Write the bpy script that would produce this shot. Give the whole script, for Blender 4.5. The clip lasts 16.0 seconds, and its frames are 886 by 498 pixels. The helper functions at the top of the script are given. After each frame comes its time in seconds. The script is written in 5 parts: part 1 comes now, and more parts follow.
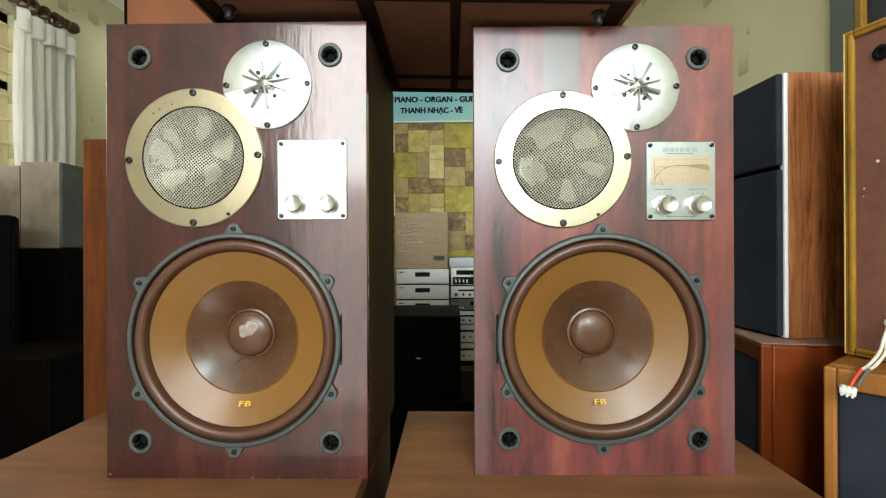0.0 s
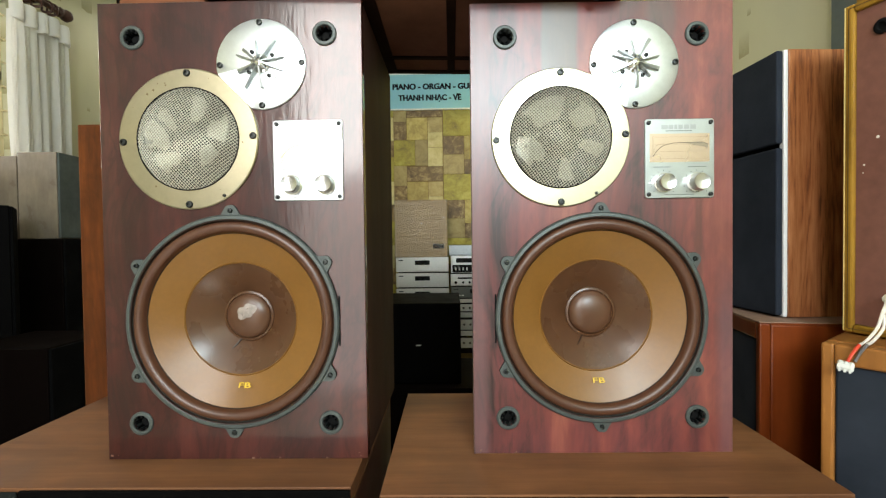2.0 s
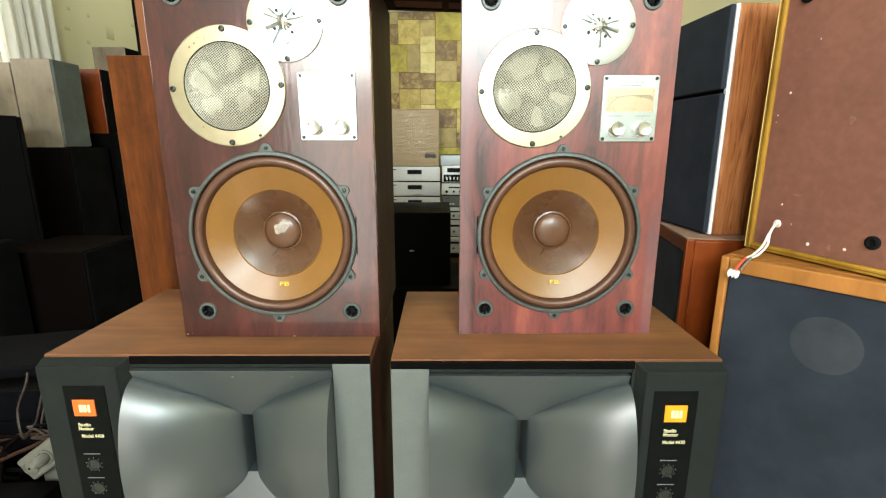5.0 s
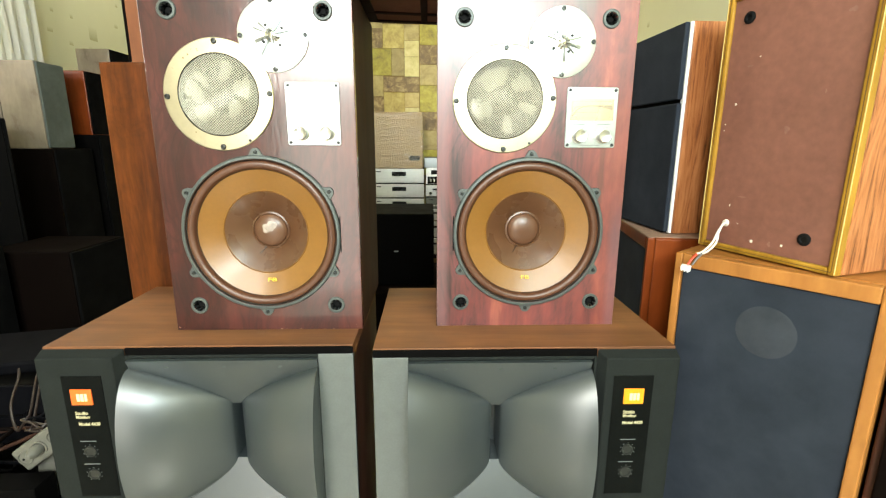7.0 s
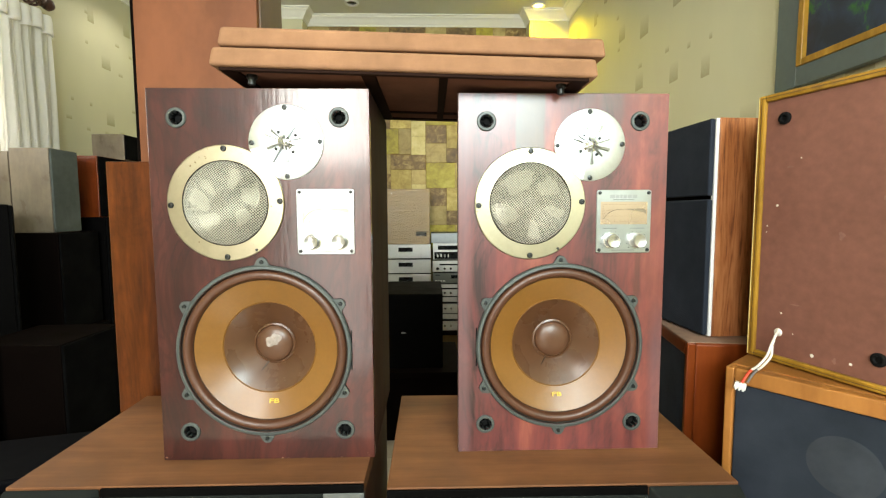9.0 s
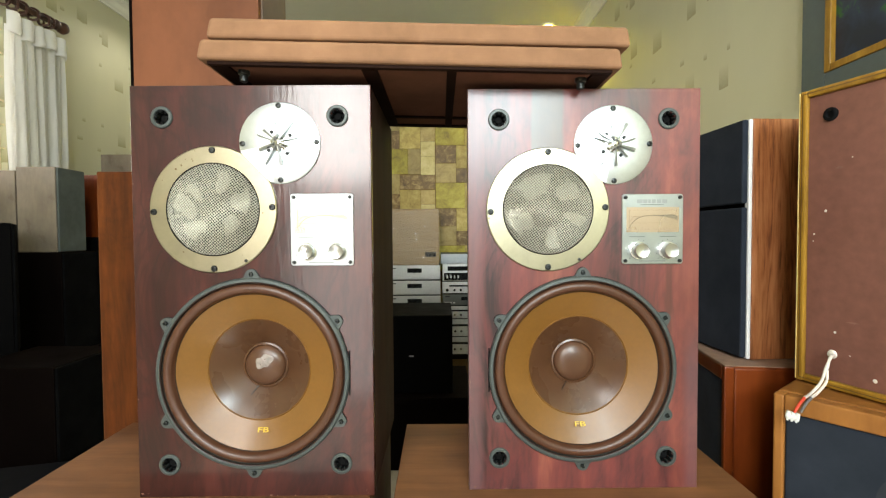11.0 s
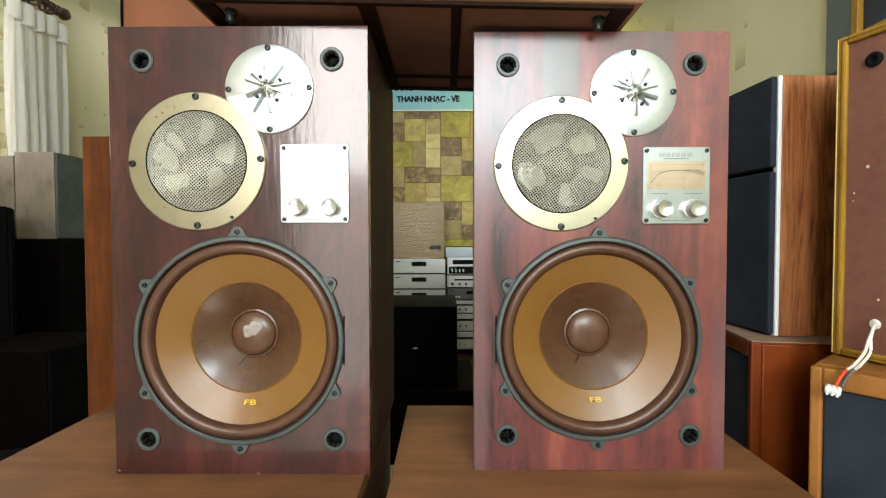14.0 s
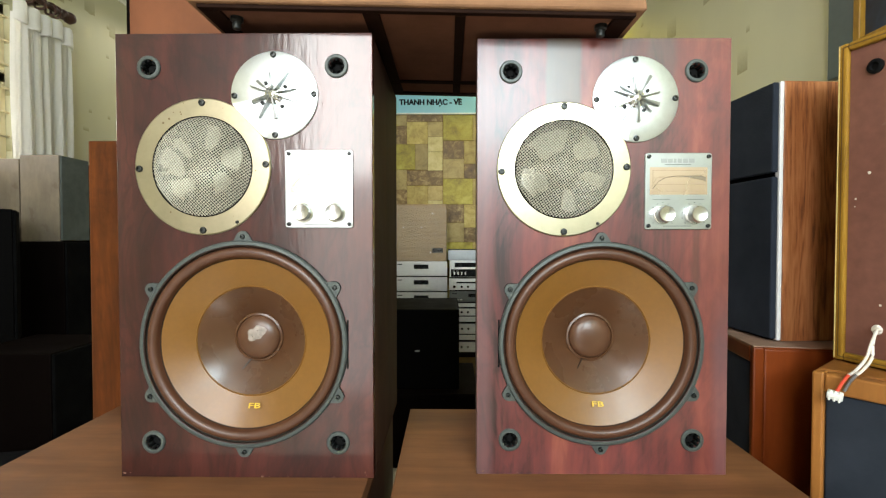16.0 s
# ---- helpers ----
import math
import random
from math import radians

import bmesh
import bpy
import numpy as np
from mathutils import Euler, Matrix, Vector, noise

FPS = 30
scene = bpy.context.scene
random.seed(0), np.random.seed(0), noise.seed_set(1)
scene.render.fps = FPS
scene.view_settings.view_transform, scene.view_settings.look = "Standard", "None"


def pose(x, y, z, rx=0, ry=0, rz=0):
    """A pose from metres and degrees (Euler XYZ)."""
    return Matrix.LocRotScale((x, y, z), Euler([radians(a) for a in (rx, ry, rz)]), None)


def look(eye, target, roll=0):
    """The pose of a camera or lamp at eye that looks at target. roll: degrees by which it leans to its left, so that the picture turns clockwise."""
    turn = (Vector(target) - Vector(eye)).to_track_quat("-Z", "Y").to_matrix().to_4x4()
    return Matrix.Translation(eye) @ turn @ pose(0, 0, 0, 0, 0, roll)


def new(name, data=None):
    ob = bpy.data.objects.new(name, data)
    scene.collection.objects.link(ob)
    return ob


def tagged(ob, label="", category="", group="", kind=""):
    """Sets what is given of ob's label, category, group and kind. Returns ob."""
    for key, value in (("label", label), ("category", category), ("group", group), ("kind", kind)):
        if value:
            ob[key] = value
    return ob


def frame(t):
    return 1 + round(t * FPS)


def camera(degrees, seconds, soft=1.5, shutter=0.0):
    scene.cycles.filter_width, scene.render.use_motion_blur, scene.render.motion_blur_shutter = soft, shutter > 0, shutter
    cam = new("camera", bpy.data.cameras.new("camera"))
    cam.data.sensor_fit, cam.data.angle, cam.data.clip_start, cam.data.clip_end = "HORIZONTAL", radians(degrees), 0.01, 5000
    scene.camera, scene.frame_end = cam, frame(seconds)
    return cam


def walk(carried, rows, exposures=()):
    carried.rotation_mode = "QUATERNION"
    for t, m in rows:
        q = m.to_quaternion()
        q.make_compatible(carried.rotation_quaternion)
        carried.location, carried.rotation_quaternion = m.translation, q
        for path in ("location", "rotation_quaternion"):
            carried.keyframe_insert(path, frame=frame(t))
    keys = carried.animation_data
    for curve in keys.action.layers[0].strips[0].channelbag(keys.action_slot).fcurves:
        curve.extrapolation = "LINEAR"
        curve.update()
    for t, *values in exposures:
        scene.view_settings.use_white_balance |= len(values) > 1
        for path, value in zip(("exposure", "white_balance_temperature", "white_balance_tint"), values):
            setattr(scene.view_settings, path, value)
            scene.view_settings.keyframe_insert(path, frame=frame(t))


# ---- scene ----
cam = camera(87.0, 16.0, soft=1.25)
PATH = [
    (0, (0.014, 0.004, 1.2420), (-0.021, 2.004, 1.2450), -0.2),
    (0.5, (0.011, 0.008, 1.2400), (-0.018, 2.008, 1.2380), -0.3),
    (1, (0.022, 0.013, 1.2370), (-0.009, 2.012, 1.2270), -0.5),
    (1.5, (0.027, 0.013, 1.2370), (-0.007, 2.012, 1.2120), -0.6),
    (2, (0.017, 0.006, 1.228), (-0.018, 2.005, 1.187), -0.7),
    (2.5, (0.015, -0.026, 1.243), (-0.02, 1.971, 1.164), -0.6),
    (3, (0.014, -0.058, 1.252), (-0.013, 1.936, 1.111), -0.6),
    (3.5, (0.003, -0.095, 1.264), (-0.003, 1.892, 1.0375), -0.5),
    (4, (0.002, -0.123, 1.269), (0.018, 1.853, 0.964), -0.1),
    (4.5, (-0.002, -0.14, 1.27), (0.025, 1.825, 0.899), 0.3),
    (4.7, (0.007, -0.156, 1.281), (0.006, 1.803, 0.876), -0.0),
    (5.75, (0.020, -0.217, 1.283), (0.045, 1.746, 0.800), 0.2),
    (6.8, (0.031, -0.246, 1.285), (0.086, 1.699, 0.823), 0.3),
    (7, (0.03, -0.247, 1.289), (0.093, 1.704, 0.852), 0.3),
    (7.5, (0.009, -0.236, 1.291), (0.071, 1.734, 0.95), 0.3),
    (8, (-0.004, -0.212, 1.319), (0.038, 1.77, 1.055), 0.3),
    (8.5, (-0.009, -0.185, 1.342), (0.038, 1.805, 1.142), 0.2),
    (9, (-0.001, -0.152, 1.36), (0.049, 1.841, 1.201), -0.2),
    (9.2, (0.001, -0.145, 1.374), (0.047, 1.849, 1.227), -0.4),
    (10.25, (0.003, -0.103, 1.366), (0.020, 1.894, 1.278), -0.4),
    (11.3, (0.005, -0.056, 1.313), (-0.003, 1.944, 1.266), -0.3),
    (11.5, (0.006, -0.045, 1.299), (-0.018, 1.954, 1.258), -0.2),
    (12, (-0.003, -0.035, 1.28), (-0.033, 1.965, 1.236), -0.2),
    (12.5, (0.009, -0.028, 1.275), (-0.031, 1.971, 1.228), -0.2),
    (13, (0.005, -0.021, 1.267), (-0.034, 1.978, 1.226), -0.2),
    (13.5, (0.005, -0.015, 1.267), (-0.03, 1.984, 1.217), -0.2),
    (14, (0.007, -0.01, 1.266), (-0.009, 1.99, 1.212), -0.1),
    (14.5, (0.009, -0.008, 1.268), (0.003, 1.992, 1.217), -0.0),
    (15, (0.008, -0.011, 1.269), (0.003, 1.988, 1.224), 0.1),
    (15.5, (0.007, -0.014, 1.269), (-0.009, 1.985, 1.23), 0.1),
    (16, (0.005, -0.015, 1.27), (-0.019, 1.984, 1.226), 0.0),
]
# exposure along the way is set here
EXPOSURES = [(0.0, 0.24, 6600, 10), (2.0, 0.25, 6600, 10), (3.0, 0.38, 6650, 10), (4.5, 0.77, 6750, 8), (7.0, 1.10, 6950, 6), (8.0, 0.94, 6950, 7), (9.0, 0.72, 6900, 9), (11.5, 0.39, 6650, 11), (13.0, 0.36, 6600, 11), (16.0, 0.36, 6600, 11)]
walk(cam, [(t, look(eye, target, roll)) for t, eye, target, roll in PATH], EXPOSURES)

# ---- world, sun and lamps ----
world = bpy.data.worlds.new("world")
scene.world = world
world.use_nodes = True
wn = world.node_tree.nodes
sky = wn.new("ShaderNodeTexSky")
sky.sky_type, sky.sun_disc = "NISHITA", False
sky.sun_elevation, sky.sun_rotation = radians(47), radians(163)
world.node_tree.links.new(sky.outputs[0], wn["Background"].inputs[0])
wn["Background"].inputs[1].default_value = 0.10

sun = new("sun", bpy.data.lights.new("sun", "SUN"))
sun.data.energy, sun.data.angle, sun.data.color = 4.2, radians(0.5), (1.0, 0.95, 0.86)
sun.matrix_world = look((2.5, -8, 9), (0, 0, 0))


def area(name, m, sx, sy, watts, color):
    lamp = bpy.data.lights.new(name, "AREA")
    lamp.shape, lamp.size, lamp.size_y, lamp.energy, lamp.color = "RECTANGLE", sx, sy, watts, color
    ob = new(name, lamp)
    ob.matrix_world = m
    return ob


# daylight of the shop front behind the camera, of the window in the left wall
area("shopfront_daylight", look((-0.80, -2.22, 2.385), (-0.80, 0, 2.385)), 0.72, 1.27, 47, (0.985, 0.985, 0.955))
area("doorway_daylight", look((-0.80, -2.22, 0.90), (-0.80, 0, 0.90)), 0.72, 1.67, 12, (0.985, 0.985, 0.955))
area("transom_daylight", look((0.50, -2.22, 2.32), (0.50, 0, 2.32)), 0.78, 0.80, 66, (0.80, 0.95, 1.0))
area("window_daylight", look((-2.62, 2.0, 2.1), (0, 2.0, 1.9)), 1.2, 0.8, 14, (1.0, 0.98, 0.95))


def downlight_lamp(x, y, z, watts, color):
    lamp = bpy.data.lights.new("downlight_lamp", "SPOT")
    lamp.energy, lamp.color, lamp.spot_size, lamp.spot_blend, lamp.shadow_soft_size = watts, color, radians(140), 0.6, 0.04
    ob = new("downlight_lamp", lamp)
    ob.matrix_world = pose(x, y, z)


downlight_lamp(0.905, 3.88, 3.05, 26, (1.0, 0.78, 0.01))
downlight_lamp(-1.95, 3.45, 3.05, 9, (1.0, 0.97, 0.90))
downlight_lamp(-0.2, 2.7, 3.05, 22, (1.0, 0.90, 0.72))


# ---- materials ----
def material(name):
    m = bpy.data.materials.new(name)
    m.use_nodes = True
    return m, m.node_tree.nodes, m.node_tree.links, m.node_tree.nodes["Principled BSDF"]


def ramp(nodes, stops):
    r = nodes.new("ShaderNodeValToRGB")
    while len(r.color_ramp.elements) < len(stops):
        r.color_ramp.elements.new(0.5)
    for e, (p, c) in zip(r.color_ramp.elements, stops):
        e.position, e.color = p, (*c, 1)
    return r


def coords(nodes, links, scale, kind="Object"):
    tc, mp = nodes.new("ShaderNodeTexCoord"), nodes.new("ShaderNodeMapping")
    mp.inputs["Scale"].default_value = scale
    links.new(tc.outputs[kind], mp.inputs[0])
    return mp.outputs[0]


def noise_tex(nodes, links, vec, scale, detail=4, rough=0.55, distortion=0.0):
    n = nodes.new("ShaderNodeTexNoise")
    n.inputs["Scale"].default_value, n.inputs["Detail"].default_value = scale, detail
    n.inputs["Roughness"].default_value, n.inputs["Distortion"].default_value = rough, distortion
    links.new(vec, n.inputs["Vector"])
    return n.outputs["Fac"]


def mixed(nodes, links, fac, a, b, blend="MIX"):
    x = nodes.new("ShaderNodeMix")
    x.data_type, x.blend_type = "RGBA", blend
    for sock, v in ((x.inputs[0], fac), (x.inputs[6], a), (x.inputs[7], b)):
        if isinstance(v, (int, float)):
            sock.default_value = v
        elif isinstance(v, tuple):
            sock.default_value = (*v, 1)
        else:
            links.new(v, sock)
    return x.outputs[2]


def calc(nodes, links, op, a, b=0.0):
    x = nodes.new("ShaderNodeMath")
    x.operation = op
    for sock, v in ((x.inputs[0], a), (x.inputs[1], b)):
        if isinstance(v, (int, float)):
            sock.default_value = v
        else:
            links.new(v, sock)
    return x.outputs[0]


def bump(nodes, links, height, strength, bsdf, distance=0.002):
    b = nodes.new("ShaderNodeBump")
    b.inputs["Strength"].default_value, b.inputs["Distance"].default_value = strength, distance
    links.new(height, b.inputs["Height"])
    links.new(b.outputs[0], bsdf.inputs["Normal"])


def wood(name, stops, stretch=(1, 1, 0.06), scale=26, rough=0.4, coat=0.0, relief=0.15, figure=0.5, wear=0.25, bands=0.0, band_scale=9, coat_rough=0.14, wisps=0.10):
    """Wood veneer: long grain along the short entry of stretch, broad figure, dull worn patches."""
    m, n, l, p = material(name)
    v = coords(n, l, stretch)
    grain = noise_tex(n, l, v, scale, 6, 0.6, 0.4)
    broad = noise_tex(n, l, v, scale * 0.28, 3, 0.5, 1.4)
    fine = noise_tex(n, l, v, scale * 7, 3, 0.6)
    f = calc(n, l, "ADD", calc(n, l, "MULTIPLY", grain, 1 - figure), calc(n, l, "MULTIPLY", broad, figure))
    f = calc(n, l, "ADD", f, calc(n, l, "MULTIPLY", calc(n, l, "SUBTRACT", fine, 0.5), 0.22))
    if bands:
        cloudy = noise_tex(n, l, coords(n, l, (1, 1, 0.26)), 11, 5, 0.6, 2.4)
        f = calc(n, l, "ADD", f, calc(n, l, "MULTIPLY", calc(n, l, "SUBTRACT", cloudy, 0.5), bands * 1.3))
    if bands:
        wide = noise_tex(n, l, coords(n, l, (1, 1, stretch[2] * 0.12)), band_scale, 2, 0.5, 0.2)
        f = calc(n, l, "ADD", f, calc(n, l, "MULTIPLY", calc(n, l, "SUBTRACT", wide, 0.5), bands))
    if bands:
        curl = noise_tex(n, l, coords(n, l, (1, 1, 0.40)), 8, 4, 0.55, 3.6)
        wisp = ramp(n, [(0.43, (0, 0, 0)), (0.50, (1, 1, 1)), (0.57, (0, 0, 0))])
        l.new(curl, wisp.inputs[0])
        f = calc(n, l, "SUBTRACT", f, calc(n, l, "MULTIPLY", wisp.outputs[0], wisps))
    r = ramp(n, stops)
    l.new(f, r.inputs[0])
    stain = noise_tex(n, l, coords(n, l, (1, 1, 0.7)), 7, 5, 0.6)
    sr = ramp(n, [(0.35, (0.62, 0.62, 0.62)), (0.62, (1, 1, 1))])
    l.new(stain, sr.inputs[0])
    l.new(mixed(n, l, 0.8, r.outputs[0], sr.outputs[0], "MULTIPLY"), p.inputs["Base Color"])
    rr = calc(n, l, "ADD", calc(n, l, "MULTIPLY", calc(n, l, "SUBTRACT", stain, 0.5), wear * 1.6), rough)
    l.new(rr, p.inputs["Roughness"])
    p.inputs["Coat Weight"].default_value, p.inputs["Coat Roughness"].default_value = coat, coat_rough
    p.inputs["Specular IOR Level"].default_value = 0.25 if coat > 0.4 else 0.2
    bump(n, l, calc(n, l, "ADD", fine, grain), relief, p, 0.0012)
    if coat:
        l.new(p.inputs["Normal"].links[0].from_socket, p.inputs["Coat Normal"])
    return m


def cathedral(name, dark, mid, light):
    """Flat-sawn veneer: long arches of dark pores in lighter wood."""
    m, n, l, p = material(name)
    v = coords(n, l, (1, 1, 0.13))
    warp = noise_tex(n, l, v, 8, 3, 0.5, 0.6)
    rings = n.new("ShaderNodeMath")
    rings.operation = "SINE"
    l.new(calc(n, l, "MULTIPLY", warp, 120.0), rings.inputs[0])
    streak = noise_tex(n, l, coords(n, l, (1, 1, 0.05)), 55, 5, 0.65, 0.5)
    fine = noise_tex(n, l, coords(n, l, (1, 1, 0.07)), 260, 5, 0.7)
    f = calc(n, l, "ADD", calc(n, l, "MULTIPLY", rings.outputs[0], 0.045), calc(n, l, "ADD", calc(n, l, "MULTIPLY", fine, 0.45), calc(n, l, "MULTIPLY", streak, 0.55)))
    r = ramp(n, [(0.38, dark), (0.485, mid), (0.62, light)])
    l.new(f, r.inputs[0])
    l.new(r.outputs[0], p.inputs["Base Color"])
    p.inputs["Roughness"].default_value, p.inputs["Specular IOR Level"].default_value = 0.42, 0.35
    bump(n, l, f, 0.1, p, 0.001)
    return m


def plain(name, color, rough=0.5, metal=0.0, grain=60, amount=0.18, relief=0.08, coat=0.0, stretch=(1, 1, 1)):
    """A painted, moulded or metal surface with fine mottling and dust."""
    m, n, l, p = material(name)
    v = coords(n, l, stretch)
    a, b = noise_tex(n, l, v, grain, 4), noise_tex(n, l, v, grain * 0.1, 4)
    mix = calc(n, l, "ADD", calc(n, l, "MULTIPLY", a, 0.5), calc(n, l, "MULTIPLY", b, 0.5))
    r = ramp(n, [(0.3, tuple(c * (1 - amount) for c in color)), (0.7, tuple(min(1, c * (1 + amount)) for c in color))])
    l.new(mix, r.inputs[0])
    l.new(r.outputs[0], p.inputs["Base Color"])
    l.new(calc(n, l, "ADD", calc(n, l, "MULTIPLY", calc(n, l, "SUBTRACT", b, 0.5), 0.3), rough), p.inputs["Roughness"])
    p.inputs["Metallic"].default_value, p.inputs["Coat Weight"].default_value = metal, coat
    if max(color) < 0.02 and rough > 0.45:
        p.inputs["Specular IOR Level"].default_value = 0.02
    if relief:
        bump(n, l, a, relief, p, 0.001)
        if coat:
            l.new(p.inputs["Normal"].links[0].from_socket, p.inputs["Coat Normal"])
    return m


def cloth(name, color, scale=900, relief=0.3):
    """Woven speaker cloth: two crossed fine waves, dusty patches."""
    m, n, l, p = material(name)
    v = coords(n, l, (1, 1, 1))
    w = [n.new("ShaderNodeTexWave") for _ in range(2)]
    for node, axis in zip(w, ("X", "Z")):
        node.bands_direction = axis
        node.inputs["Scale"].default_value = scale / 2
        l.new(v, node.inputs["Vector"])
    h = calc(n, l, "MULTIPLY", w[0].outputs["Fac"], w[1].outputs["Fac"])
    dust = noise_tex(n, l, v, 9, 5, 0.65)
    r = ramp(n, [(0.35, tuple(c * 0.8 for c in color)), (0.75, tuple(c * 1.25 + 0.004 for c in color))])
    l.new(dust, r.inputs[0])
    l.new(mixed(n, l, 0.15, r.outputs[0], h, "MULTIPLY"), p.inputs["Base Color"])
    p.inputs["Roughness"].default_value = 0.9
    p.inputs["Specular IOR Level"].default_value = 0.04 if max(color) < 0.01 else 0.2
    bump(n, l, h, relief, p, 0.0006)
    return m


def wallpaper(name, ground, patch, horizontal):
    """Pale wallpaper with scattered faded squares, dark at their foot and fading upwards."""
    m, n, l, p = material(name)
    tc, sep = n.new("ShaderNodeTexCoord"), n.new("ShaderNodeSeparateXYZ")
    l.new(tc.outputs["Object"], sep.inputs[0])
    u, v = sep.outputs[horizontal], sep.outputs[2]
    total = None
    for cell, off, wide, tall in ((0.30, 0.0, 0.15, 0.26), (0.17, 0.37, 0.13, 0.14), (0.44, 0.71, 0.11, 0.20)):
        cu = calc(n, l, "ADD", calc(n, l, "DIVIDE", u, cell), off)
        cv = calc(n, l, "ADD", calc(n, l, "DIVIDE", v, cell * 1.25), off * 3.1)
        iu, iv = calc(n, l, "FLOOR", cu), calc(n, l, "FLOOR", cv)
        comb, wh = n.new("ShaderNodeCombineXYZ"), n.new("ShaderNodeTexWhiteNoise")
        l.new(iu, comb.inputs[0]), l.new(iv, comb.inputs[1])
        comb.inputs[2].default_value = off * 11
        l.new(comb.outputs[0], wh.inputs["Vector"])
        rs = n.new("ShaderNodeSeparateColor")
        l.new(wh.outputs["Color"], rs.inputs[0])
        fu, fv = calc(n, l, "FRACT", cu), calc(n, l, "FRACT", cv)
        du = calc(n, l, "ABSOLUTE", calc(n, l, "SUBTRACT", fu, calc(n, l, "ADD", 0.25, calc(n, l, "MULTIPLY", rs.outputs[0], 0.5))))
        iw = calc(n, l, "LESS_THAN", du, calc(n, l, "ADD", wide * 0.5, calc(n, l, "MULTIPLY", rs.outputs[1], wide * 0.6)))
        dv = calc(n, l, "SUBTRACT", fv, calc(n, l, "MULTIPLY", rs.outputs[1], 0.5))
        up = calc(n, l, "GREATER_THAN", dv, 0.0)
        fade = calc(n, l, "MAXIMUM", calc(n, l, "SUBTRACT", 1.0, calc(n, l, "DIVIDE", dv, tall)), 0.0)
        some = calc(n, l, "GREATER_THAN", rs.outputs[2], 0.42)
        k = calc(n, l, "MULTIPLY", calc(n, l, "MULTIPLY", iw, up), calc(n, l, "MULTIPLY", fade, some))
        total = k if total is None else calc(n, l, "MAXIMUM", total, k)
    cloud = noise_tex(n, l, coords(n, l, (1, 1, 1)), 60, 5, 0.7)
    soft = noise_tex(n, l, coords(n, l, (1, 1, 0.5)), 2.2, 4)
    g = ramp(n, [(0.3, tuple(c * 0.9 for c in ground)), (0.7, ground)])
    l.new(soft, g.inputs[0])
    fac = calc(n, l, "MULTIPLY", total, calc(n, l, "ADD", 0.45, calc(n, l, "MULTIPLY", cloud, 0.75)))
    l.new(mixed(n, l, fac, g.outputs[0], patch), p.inputs["Base Color"])
    p.inputs["Roughness"].default_value = 0.55
    bump(n, l, cloud, 0.12, p, 0.001)
    return m


def brushed(name, color, rough=0.28, radial=False):
    """Brushed metal with fine drawn lines and small dents."""
    m, n, l, p = material(name)
    v = coords(n, l, (4, 4, 220) if not radial else (1, 1, 1))
    a, b = noise_tex(n, l, v, 6, 3), noise_tex(n, l, coords(n, l, (1, 1, 1)), 45, 5, 0.7)
    r = ramp(n, [(0.25, tuple(c * 0.86 for c in color)), (0.7, color)])
    l.new(b, r.inputs[0])
    l.new(r.outputs[0], p.inputs["Base Color"])
    p.inputs["Metallic"].default_value = 1.0
    l.new(calc(n, l, "ADD", rough - 0.04, calc(n, l, "MULTIPLY", a, 0.08)), p.inputs["Roughness"])
    return m


ROSE = [(0.32, (0.0273, 0.0074, 0.0062)), (0.45, (0.0466, 0.0104, 0.0080)), (0.57, (0.0722, 0.0156, 0.0114)), (0.72, (0.1100, 0.0248, 0.0160))]
ROSE_RED = [(0.31, (0.034, 0.013, 0.012)), (0.42, (0.120, 0.031, 0.030)), (0.55, (0.192, 0.043, 0.036)), (0.70, (0.28, 0.080, 0.053))]
M_ROSE = wood("rosewood_veneer", ROSE, (1, 1, 0.16), 15, 0.45, 1.0, 0.2, 0.55, 0.3, 0.30, 9, 0.14, 0.10)
M_ROSE_RED = wood("red_rosewood_veneer", ROSE_RED, (1, 1, 0.07), 14, 0.45, 1.0, 0.14, 0.6, 0.3, 0.40, 11, 0.30, 0.055)


def streak_or_sheen(mat, x0, x1, z0, z1, soft, color, amount):
    """An upright strip between x0 and x1, z0 and z1 of the front: discoloured veneer, or sheen painted into its colour.
    """
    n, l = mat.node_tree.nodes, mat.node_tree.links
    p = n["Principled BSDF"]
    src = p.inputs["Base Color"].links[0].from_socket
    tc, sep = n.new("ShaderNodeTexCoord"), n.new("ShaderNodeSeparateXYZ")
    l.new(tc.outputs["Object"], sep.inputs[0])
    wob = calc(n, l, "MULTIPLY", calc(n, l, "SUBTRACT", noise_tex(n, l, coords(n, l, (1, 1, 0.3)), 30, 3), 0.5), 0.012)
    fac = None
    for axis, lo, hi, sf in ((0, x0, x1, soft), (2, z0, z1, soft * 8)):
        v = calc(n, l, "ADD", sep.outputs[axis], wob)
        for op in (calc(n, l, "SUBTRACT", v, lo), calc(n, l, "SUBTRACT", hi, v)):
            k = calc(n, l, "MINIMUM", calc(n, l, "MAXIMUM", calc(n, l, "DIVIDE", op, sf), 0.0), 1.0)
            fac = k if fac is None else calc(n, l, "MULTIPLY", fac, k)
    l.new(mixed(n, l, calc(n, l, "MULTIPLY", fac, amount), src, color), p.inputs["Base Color"])


